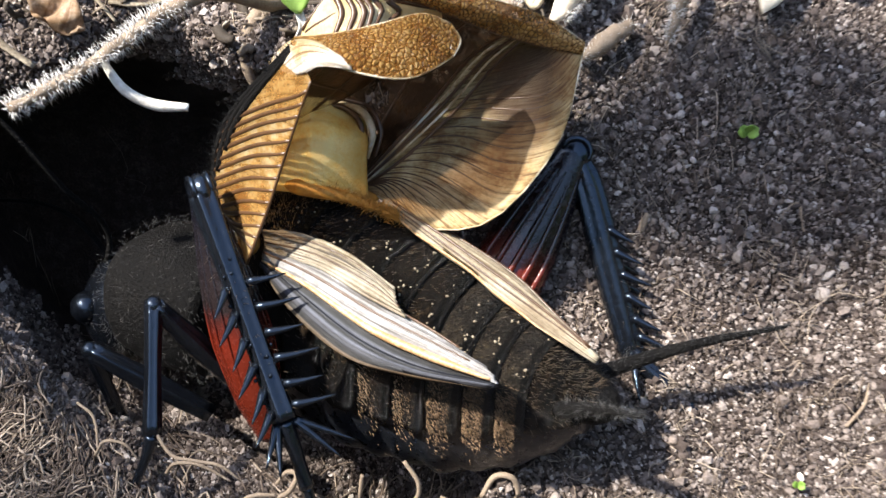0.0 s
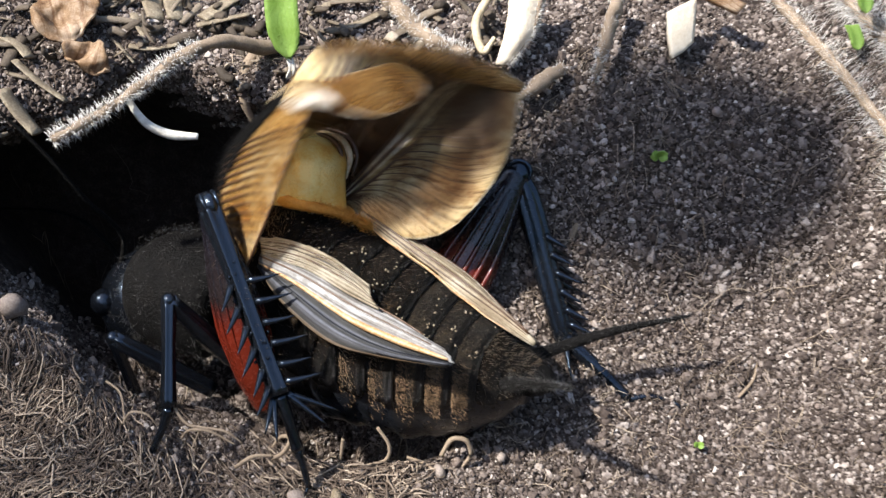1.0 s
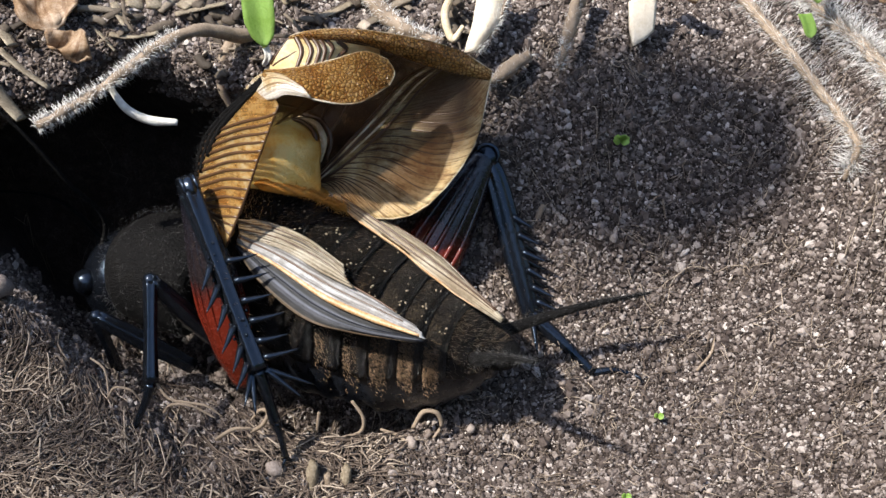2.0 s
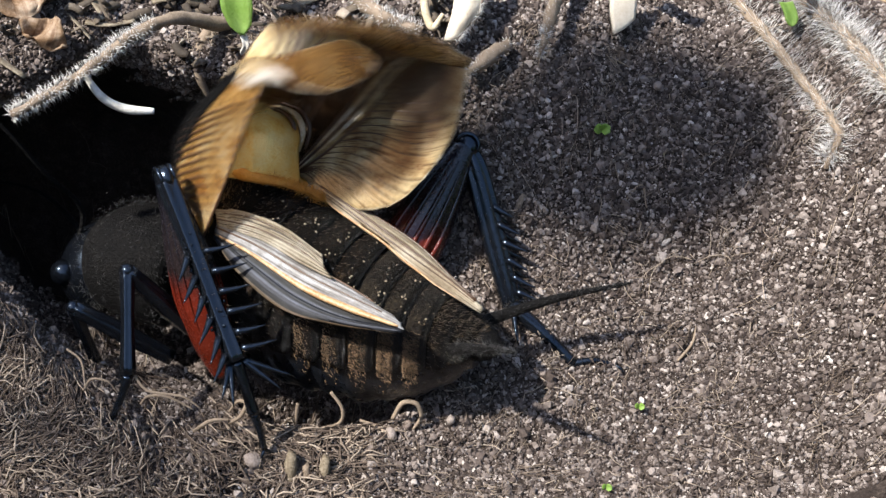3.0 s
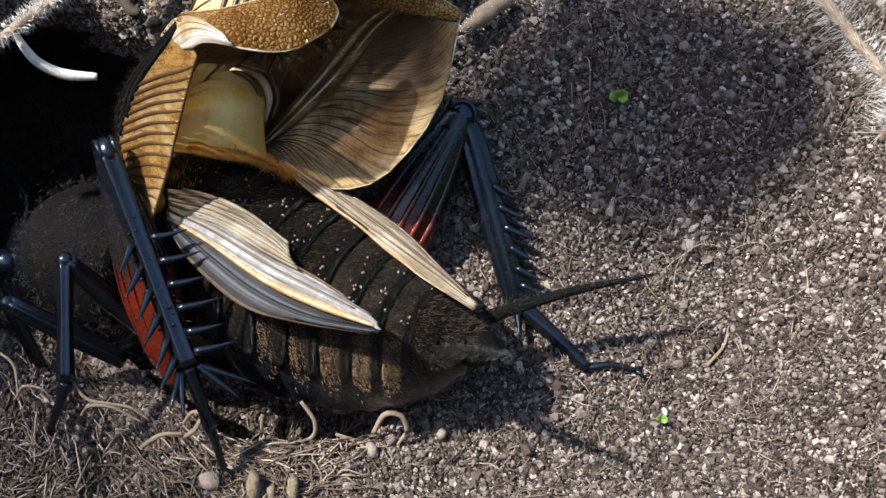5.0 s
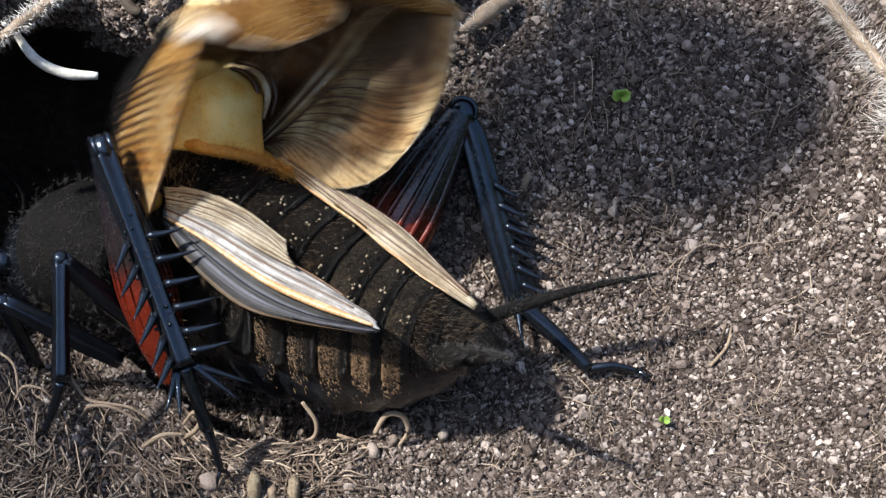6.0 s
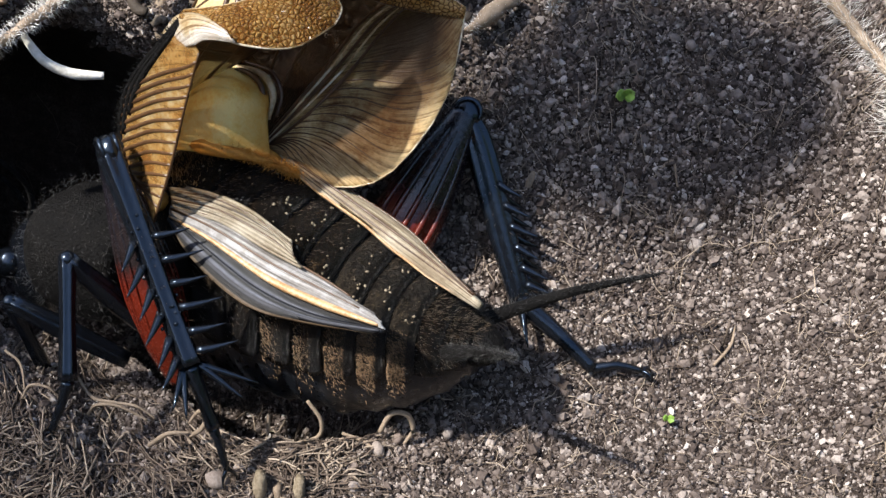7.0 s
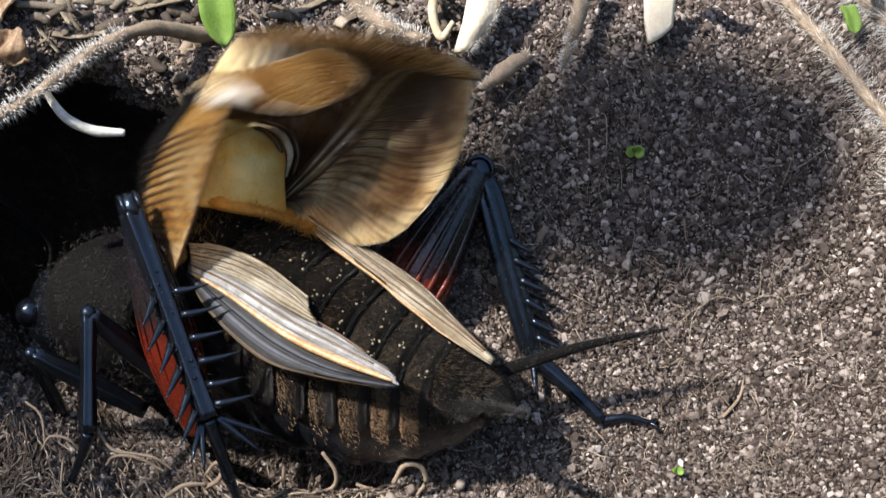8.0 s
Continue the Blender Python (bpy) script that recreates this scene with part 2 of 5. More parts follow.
DULL = mottled("downy_chitin", [(0.3, (0.003, 0.0027, 0.0025)), (0.55, (0.005, 0.0044, 0.004)), (0.8, (0.013, 0.011, 0.009))], 0.6, 0.7, 7.0, 0.2, 0.1, 1.0)
def tergite(name, stops, rough):
    """Downy plates of the abdomen, black along the hind rim of every plate."""
    m, nt, b = material(name, rough, 0.3)
    vec = coords(nt)
    big, small = grain(nt, vec, 0.5), grain(nt, coords(nt, "Object", (1000, 1000, 1000)), 6.0, 7, 0.7)
    col = ramp(nt, mix(nt, big, small, 0.55), stops)
    uv = nt.nodes.new("ShaderNodeSeparateXYZ")
    nt.links.new(coords(nt, "UV", (1, 1, 1)), uv.inputs[0])
    col = mix(nt, col, ramp(nt, uv.outputs[1], [(0.0, (0.5, 0.5, 0.5)), (0.2, (1, 1, 1)), (0.46, (1, 1, 1)), (0.58, (0.08, 0.08, 0.08))]), 1.0, "MULTIPLY")
    nt.links.new(col, b.inputs["Base Color"])
    bump(nt, b, small, 1.0, 0.35)
    return m


TERGITE_DARK = tergite("dark_tergite", [(0.42, (0.003, 0.0025, 0.002)), (0.52, (0.007, 0.005, 0.0035)), (0.59, (0.024, 0.015, 0.008)), (0.68, (0.13, 0.08, 0.036))], 0.24)
TERGITE_PALE = tergite("grey_tergite", [(0.4, (0.005, 0.0045, 0.004)), (0.5, (0.015, 0.012, 0.009)), (0.59, (0.04, 0.03, 0.019)), (0.69, (0.16, 0.11, 0.06))], 0.28)
HAIR = mottled("golden_hair", [(0.36, (0.42, 0.17, 0.02)), (0.62, (0.6, 0.3, 0.055))], 0.6)
FLANK = mottled("flank_hair", [(0.36, (0.12, 0.072, 0.038)), (0.62, (0.36, 0.23, 0.13))], 0.5)
NECKHAIR = mottled("neck_shield_hair", [(0.3, (0.02, 0.019, 0.018)), (0.7, (0.075, 0.071, 0.066))], 0.6)
BELLY = chitin("belly_skin", [(0.3, (0.004, 0.005, 0.007)), (0.7, (0.008, 0.009, 0.012))], 0.3, scale=2.0)
FRINGE = mottled("tawny_hair", [(0.36, (0.09, 0.055, 0.02)), (0.62, (0.26, 0.16, 0.065))], 0.6)
GREYHAIR = mottled("grey_hair", [(0.3, (0.02, 0.015, 0.01)), (0.7, (0.1, 0.068, 0.04))], 0.4)
LATERAL = wing_material("wing_side_skin", [(0.38, (0.4, 0.18, 0.045)), (0.5, (0.66, 0.41, 0.14)), (0.6, (0.84, 0.68, 0.4))], 0.45, streaks=(10, 26, 0.7, (0.5, 0.36, 0.2)), clear_share=0.58)
PANEL = wing_material("wing_panel_skin", [(0.38, (0.26, 0.15, 0.07)), (0.48, (0.44, 0.33, 0.18)), (0.6, (0.62, 0.54, 0.37))], 0.5, rough=0.45, blotch=((0.5, 0.78), (0.5, 0.34), (0.07, 0.035, 0.017)), streaks=(-32, 70, 1.0, (0.22, 0.13, 0.07)),
                      bands=[(0.0, (0.35, 0.33, 0.27)), (0.07, (0.8, 0.8, 0.7)), (0.1, (0.3, 0.28, 0.22)), (0.2, (0.7, 0.7, 0.58)), (0.26, (0.4, 0.38, 0.3)), (0.32, (0.9, 0.93, 0.85)), (0.55, (1.0, 0.98, 0.88)), (0.7, (0.95, 0.74, 0.56)), (0.85, (0.95, 0.76, 0.56)), (1.0, (1.1, 0.98, 0.75))])
DORSAL = wing_material("wing_back_skin", [(0.3, (0.02, 0.011, 0.006)), (0.5, (0.06, 0.03, 0.014)), (0.7, (0.17, 0.09, 0.03))], 0.15, 0, 0, 0.3, clear_share=0.25)
APICAL = wing_material("netted_wing_tip", [(0.36, (0.4, 0.2, 0.055)), (0.5, (0.58, 0.36, 0.12)), (0.62, (0.8, 0.6, 0.3))], 0.45, 0, 5.2, 0.2, clear_share=0.5)
VEIN = mottled("wing_vein", [(0.3, (0.03, 0.014, 0.006)), (0.7, (0.09, 0.045, 0.02))], 0.35, 1.0, 9.0, 0.02)
HARP = wing_material("harp_skin", [(0.36, (0.66, 0.46, 0.2)), (0.5, (0.84, 0.68, 0.36)), (0.62, (0.92, 0.84, 0.58))], 0.45)
FOLD = wing_material("pale_fold", [(0.36, (0.3, 0.19, 0.09)), (0.5, (0.56, 0.45, 0.28)), (0.62, (0.8, 0.73, 0.58))], 0.3, 0, 0, 0.12)
CREASE = wing_material("shining_crease", [(0.38, (0.3, 0.19, 0.08)), (0.5, (0.48, 0.37, 0.22)), (0.6, (0.66, 0.6, 0.52))], 0.25, 0, 0, 0.14, streaks=(75, 14, 0.9, (0.25, 0.17, 0.1)))
MEMBRANE = wing_material("yellow_membrane", [(0.36, (0.86, 0.5, 0.12)), (0.46, (0.93, 0.7, 0.26)), (0.58, (0.97, 0.84, 0.44))], 0.2, 0, 0, 0.3, bands=[(0.0, (1.0, 0.75, 0.4)), (0.15, (1, 0.96, 0.82)), (0.7, (1, 0.96, 0.82)), (1.0, (0.6, 0.42, 0.22))])
RIB = mottled("orange_rib", [(0.36, (0.24, 0.125, 0.05)), (0.5, (0.37, 0.22, 0.1)), (0.62, (0.47, 0.34, 0.2))], 0.4, 1.0, 8.0)
HINDWING = wing_material("dry_hindwing", [(0.34, (0.17, 0.12, 0.07)), (0.5, (0.3, 0.24, 0.16)), (0.66, (0.46, 0.4, 0.3))], 0.15, 0, 0, 0.4, streaks=(90, 30, 1.0, (0.08, 0.055, 0.035)))
FAN = wing_material("pleated_fan", [(0.36, (0.16, 0.12, 0.07)), (0.5, (0.25, 0.205, 0.14)), (0.62, (0.35, 0.305, 0.23))], 0.15, 0, 0, 0.4, streaks=(90, 30, 1.0, (0.1, 0.07, 0.045)))
BLADE = wing_material("pale_hindwing_blade", [(0.36, (0.13, 0.115, 0.1)), (0.5, (0.22, 0.205, 0.19)), (0.62, (0.34, 0.33, 0.32))], 0.15, 0, 0, 0.3, streaks=(90, 18, 0.85, (0.16, 0.13, 0.11)))
STRIPED = wing_material("dark_striped_fold", [(0.36, (0.1, 0.1, 0.1)), (0.62, (0.22, 0.22, 0.23))], 0.1, 0, 0, 0.5, streaks=(90, 16, 0.8, (0.12, 0.1, 0.09)),
                        bands=[(0.0, (0.4, 0.26, 0.13)), (0.09, (0.5, 0.34, 0.19)), (0.14, (0.02, 0.015, 0.012)), (0.25, (0.03, 0.025, 0.02)), (0.34, (0.3, 0.3, 0.34)), (0.44, (0.4, 0.42, 0.48)), (0.52, (0.03, 0.03, 0.035)), (0.62, (0.12, 0.13, 0.16)), (0.74, (0.42, 0.44, 0.5)), (0.84, (0.03, 0.03, 0.03)), (1.0, (0.05, 0.04, 0.035))])
ROOT = mottled("root_bark", [(0.3, (0.1, 0.07, 0.045)), (0.55, (0.24, 0.18, 0.125)), (0.8, (0.42, 0.34, 0.25))], 0.8, 1.2, 12.0)
FIBRE = random_material("root_fibre", [(0.0, (0.05, 0.035, 0.026)), (0.6, (0.13, 0.098, 0.075)), (1.0, (0.38, 0.31, 0.24))], 0.8)
LITTER = random_material("plant_litter", [(0.0, (0.035, 0.026, 0.018)), (0.5, (0.09, 0.07, 0.05)), (0.9, (0.19, 0.155, 0.115)), (1.0, (0.34, 0.29, 0.23))], 0.75)
DOWN = mottled("pale_down", [(0.3, (0.45, 0.42, 0.38)), (0.7, (0.75, 0.72, 0.68))], 0.6)
OLDSTRAW = mottled("weathered_straw", [(0.36, (0.1, 0.075, 0.045)), (0.5, (0.19, 0.15, 0.1)), (0.64, (0.33, 0.275, 0.19))], 0.7, 0.8, 8.0, 0.1)
STRAW = mottled("straw", [(0.3, (0.3, 0.23, 0.13)), (0.55, (0.55, 0.45, 0.3)), (0.8, (0.75, 0.68, 0.52))], 0.6, 0.8, 8.0, 0.06)
CHIP = mottled("pale_wood_chip", [(0.3, (0.5, 0.4, 0.28)), (0.55, (0.62, 0.54, 0.42)), (0.8, (0.76, 0.7, 0.6))], 0.6, 0.6, 7.0, 0.08)
LEAF = wing_material("dead_leaf", [(0.36, (0.1, 0.05, 0.022)), (0.48, (0.27, 0.17, 0.095)), (0.62, (0.5, 0.38, 0.27))], 0.3, 0, 0, 0.6, streaks=(60, 9, 0.7, (0.4, 0.25, 0.15)))
GREEN = wing_material("green_leaf", [(0.3, (0.2, 0.34, 0.05)), (0.7, (0.4, 0.58, 0.16))], 0.5)
SHADE_LEAF = mottled("shade_leaf_green", [(0.3, (0.03, 0.06, 0.015)), (0.7, (0.07, 0.12, 0.03))], 0.45, 0.3, 3.0, 0.1)
MIRRORED_GRASS = mottled("mirrored_grass", [(0.3, (0.03, 0.055, 0.015)), (0.55, (0.06, 0.1, 0.03)), (0.8, (0.13, 0.14, 0.06))], 0.6, 0.03, 0.4, 0.2)
WHITE = mottled("white_shoot", [(0.36, (0.42, 0.38, 0.31)), (0.62, (0.72, 0.69, 0.62))], 0.5, 1.0, 6.0, 0.04)

# ---- ground: one sheet with the bank and the burrow in it ----
PROFILE_Y = [-60, 20, 31, 34, 36, 39, 42.5, 44, 45.5, 47, 49, 52, 58, 80]
PROFILE_Z = [-2.5, -1.2, -0.3, 0.1, 0.9, 2.8, 6.3, 9.2, 12.2, 14.2, 16.2, 17.6, 19.0, 21.0]
HOLE = V(-8.33, 41.90, 7.63)
HOLE_WAY = unit(V(-0.42, 0.84, -0.34))
HOLE_R, HOLE_DEPTH = 8.9, 14.0


def ground_at(x, y):
    """The ground's points for arrays x, y of the plan."""
    x, y = np.asarray(x, float), np.asarray(y, float)
    ease = np.clip((x - 10) / 10, 0, 1)
    y0, y = y, np.where(y > 36, 36 + (y - 36) * (1 - 0.24 * ease * ease * (3 - 2 * ease)), y)
    bow = np.where(x > 8, np.minimum(0.015 * (x - 8) ** 2, 6), 0) + np.where(x > 17, np.minimum(0.055 * (x - 17) ** 2, 5), 0) + np.where(x < -12, np.minimum(0.02 * (x + 12) ** 2, 5), 0)
    z = np.interp(y + bow, PROFILE_Y, PROFILE_Z)
    for k in (-1.0, 1.0):
        z = 0.5 * z + 0.25 * (np.interp(y + bow + k, PROFILE_Y, PROFILE_Z) + z)
    z = z + 1.3 * np.exp(-(((x + 11) / 8.5) ** 2) - ((y - 35.2) / 3.2) ** 2)
    # the spoil heaped along the lip of the burrow
    lip = np.interp(x, [-22, -19, -16, -12, -9], [42.3, 40.8, 38.5, 36.0, 35.6])
    z = z + np.interp(x, [-24, -19, -16, -12, -7], [0, 0.8, 2.1, 1.1, 0]) * np.exp(-(((y - lip) / 1.7) ** 2))
    lump = np.array([noise.noise(Vector((a * 0.16, b * 0.16, 3.1))) * 0.9 + noise.noise(Vector((a * 0.5, b * 0.5, 8.7))) * 0.4 + noise.noise(Vector((a * 1.6, b * 1.6, 1.7))) * 0.16
                     for a, b in zip(x.ravel(), y.ravel())]).reshape(x.shape)
    # the trodden hollow under the cricket, in front of the burrow mouth
    edge = np.interp(x, [-22, -19, -16, -12, -2, 1, 4, 6], [43.6, 41.6, 39.2, 36.3, 35.5, 35.7, 37.4, 38.2])
    near = np.clip((y0 - edge) / 1.3, 0, 1)
    far = np.clip((39.27 - 0.586 * x + np.interp(x, [-22, -16, -10, -4, 2], [-4.7, -1.2, 2.5, 6, 3.2]) - y0) / 2.2, 0, 1)
    z = z - np.interp(x, [-25, -22, -18, -12, -3, 1, 4, 6], [0, 4, 12, 13, 10.5, 5, 2, 0]) * near * near * (3 - 2 * near) * far * far * (3 - 2 * far)
    p = np.stack([x, y0, z + lump * np.clip((70 - np.hypot(x, y - 40)) / 30, 0, 1)], -1)
    off = p - HOLE
    along = off @ HOLE_WAY
    flat = off - along[..., None] * HOLE_WAY
    flat[..., 2] *= 0.9
    ring = np.linalg.norm(flat, axis=-1)
    ang = np.arctan2(off[..., 2], off[..., 0])
    lim = HOLE_R * (1 + 0.09 * np.sin(3 * ang + 1.0) + 0.05 * np.sin(7 * ang) + 0.5 * np.exp(-(((np.pi - np.abs(np.pi - np.abs(ang - 3.08))) / 0.4) ** 2)))
    deep = np.clip((lim - ring) / (0.42 * lim), 0, 1)
    deep = deep * deep * (3 - 2 * deep)
    return p + (deep * HOLE_DEPTH)[..., None] * HOLE_WAY


def ground():
    out = np.geomspace(0.3, 4000, 24)
    xs = np.concatenate([-30 - out[::-1], np.arange(-30, 33.01, 0.22), 33 + out])
    ys = np.concatenate([24 - out[::-1], np.arange(24, 60.01, 0.2), 60 + out])
    X, Y = np.meshgrid(xs, ys)
    p = ground_at(X, Y)
    n, m = X.shape
    idx = np.arange(n * m).reshape(n, m)
    f = np.stack([idx[:-1, :-1], idx[:-1, 1:], idx[1:, 1:], idx[1:, :-1]], -1).reshape(-1, 4)
    me = bpy.data.meshes.new("ground")
    me.from_pydata((p.reshape(-1, 3) * MM).tolist(), [], f.tolist())
    me.polygons.foreach_set("use_smooth", [True] * len(me.polygons))
    me.materials.append(SOIL)
    tagged(new("ground", me), "dark brown crumbly soil bank with a burrow mouth", "soil", kind="structure")
    return p, f


ground_points, ground_faces = ground()


def upright(x, y, e=0.15):
    """A point on the ground and the ground's normal there."""
    p = ground_at(np.array([x, x + e, x]), np.array([y, y, y + e]))
    return p[0], unit(np.cross(p[1] - p[0], p[2] - p[0]))


# ---- the cricket ----
cricket = thing("field_cricket", (-2.63, 37.11, 2.79), "black field cricket singing with raised amber wings at its burrow", "insect")
FRONT, TAIL = V(-5.78, 42.65, 5.74), V(5.44, 36.08, 5.87)
AHEAD = unit(FRONT - TAIL)
RIGHT = V(-2.23, 43.93, 9.36) - V(-6.92, 40.35, 9.92)
RIGHT = unit(RIGHT - AHEAD * (RIGHT @ AHEAD))
UP = np.cross(RIGHT, AHEAD)
BODY = np.linalg.norm(FRONT - TAIL)


def skin_at(s, a, grow=1.0):
    """Points on the abdomen at s (0 at the thorax, 1 at the tail) and the angles a (0 right, half pi above)."""
    a = np.atleast_1d(np.asarray(a, float))
    w = np.interp(s, [-0.2, 0, 0.3, 0.6, 0.8, 0.93, 1.0], [3.0, 3.2, 3.55, 3.4, 2.6, 1.7, 1.0]) * grow
    h = np.interp(s, [-0.2, 0, 0.3, 0.6, 0.8, 0.93, 1.0], [3.3, 3.6, 4.0, 3.7, 2.8, 1.8, 0.95]) * grow
    c = FRONT - AHEAD * BODY * s + UP * 0.35 * math.sin(3.1 * max(s, 0))
    h = np.where(np.sin(a) > 0, np.interp(s, [-0.2, 0.05, 0.35, 0.7], [1.4, 1.28, 0.94, 0.77]), 1.52)[:, None] * h
    e = 0.86
    ca, sa_ = np.sign(np.cos(a)) * np.abs(np.cos(a)) ** e, np.sign(np.sin(a)) * np.abs(np.sin(a)) ** e
    return c + w * ca[:, None] * RIGHT + h * sa_[:, None] * UP


def ring_at(s, n=40, grow=1.0):
    """The outline of the abdomen at s: 0 at the thorax, 1 at the tail."""
    return skin_at(s, np.linspace(0, 2 * np.pi, n, endpoint=False), grow)


def down_on_body(g, n, place, length, r, rise=0.45):
    """Short hairs lying backwards on the abdomen."""
    for _ in range(n):
        s, a = place()
        p = skin_at(s, a, 1.02)[0]
        out = unit(p - (FRONT - AHEAD * BODY * s))
        g.spike(p, p + (out * rise - AHEAD * 0.9 + rng.normal(0, 0.25, 3)) * rng.uniform(0.5, 1.0) * length, r)
    return g


def abdomen():
    cuts = [-0.14, 0.1, 0.24, 0.37, 0.49, 0.6, 0.7, 0.79, 0.87, 0.94, 1.01]
    arc = np.linspace(-0.4, np.pi + 0.3, 46)
    for k in range(10):
        a, b = cuts[k], cuts[k + 1]
        rows = []
        for s, grow in ((a - 0.012, 0.965), (a + 0.006, 0.99), (a + (b - a) * 0.35, 1.005), (a + (b - a) * 0.7, 1.025), (b - 0.014, 1.05), (b - 0.002, 1.055), (b + 0.004, 1.03), (b + 0.001, 0.99)):
            # the side edge of a plate bows out and its corners are rounded
            corner = 0.10 * (abs((s - a) / (b - a) - 0.5) * 2) ** 3
            rows.append(skin_at(s, arc * (1 - corner * 0.3) + corner * 0.3 * np.pi / 2, grow * (1 + 0.006 * math.sin(k * 5))))
        s = np.stack(rows, 1)
        s = s + np.array([[noise.noise(Vector(p * 1.1)) * 0.07 for p in line] for line in s])[..., None] * UP
        part("tergite", Geo().sheet(s, 0.09), TERGITE_DARK if k < 5 or k > 7 else TERGITE_PALE, cricket, "downy dark brown ring of the abdomen" if k == 0 else "")
    n, m = 48, 64
    v = []
    for i in range(m):
        q = -0.14 + 1.15 * i / (m - 1)
        v.append(ring_at(q, n, 0.955 + 0.016 * math.sin(q * 55)))
    f = [(i * n + j, i * n + (j + 1) % n, (i + 1) * n + (j + 1) % n, (i + 1) * n + j) for i in range(m - 1) for j in range(n)]
    f += [tuple(range(n))[::-1], tuple((m - 1) * n + j for j in range(n))]
    part("belly", Geo().add(np.concatenate(v), f), BELLY, cricket, "wrinkled glossy blue-black belly skin")
    tip = Geo()
    tip.blob(TAIL - AHEAD * 0.2, np.array([RIGHT * 1.1, UP * 0.8, AHEAD * 1.0]), 18, 10, 0.1)
    part("tail_plate", tip, DULL, cricket, "hairy dark tail plate")
    hair = down_on_body(Geo(), 4600, lambda: (rng.uniform(0.0, 1.0), rng.uniform(-0.4, np.pi + 0.25)), 0.34, 0.011)
    down_on_body(hair, 500, lambda: (rng.uniform(0.86, 1.03), rng.uniform(0.3, np.pi - 0.6)), 0.5, 0.012, 0.6)
    part("body_hair", hair, GREYHAIR, cricket, "fine grey-brown body hair")
    crumbs = Geo()
    for _ in range(190):
        k = rng.integers(0, 8)
        s, a = cuts[k] + (cuts[k + 1] - cuts[k]) * rng.uniform(0.6, 1.0), rng.uniform(0.3, 2.7)
        p = skin_at(s, a, 1.06)[0]
        r = rng.uniform(0.025, 0.075)
        crumbs.blob(p, np.diag(rng.uniform(0.6, 1.3, 3)) * r, 6, 4, 0.5, 9)
    part("soil_dust", crumbs, OLDSTRAW, cricket, "pale soil crumbs stuck on the back")
    fringe = Geo()
    for _ in range(1900):
        p = skin_at(rng.uniform(-0.14, 0.06), rng.uniform(0.35, np.pi - 0.35), 0.99)[0]
        fringe.spike(p, p + (UP * 0.8 - AHEAD * rng.uniform(-0.5, 0.7) + rng.normal(0, 0.3, 3)) * rng.uniform(0.25, 0.6), 0.016)
    part("orange_fringe", fringe, FRINGE, cricket, "tawny fringe of hair behind the wings")

    def patch():
        k = rng.choice([3, 4, 5, 5, 6, 6, 6, 7, 7, 7])
        return cuts[k] + (cuts[k + 1] - cuts[k]) * rng.uniform(0.12, 0.72), rng.normal(np.pi + 0.08, 0.16)
    part("flank_down", down_on_body(Geo(), 2600, patch, 0.24, 0.013, 0.6), FLANK, cricket, "golden brown down in patches on the flank")


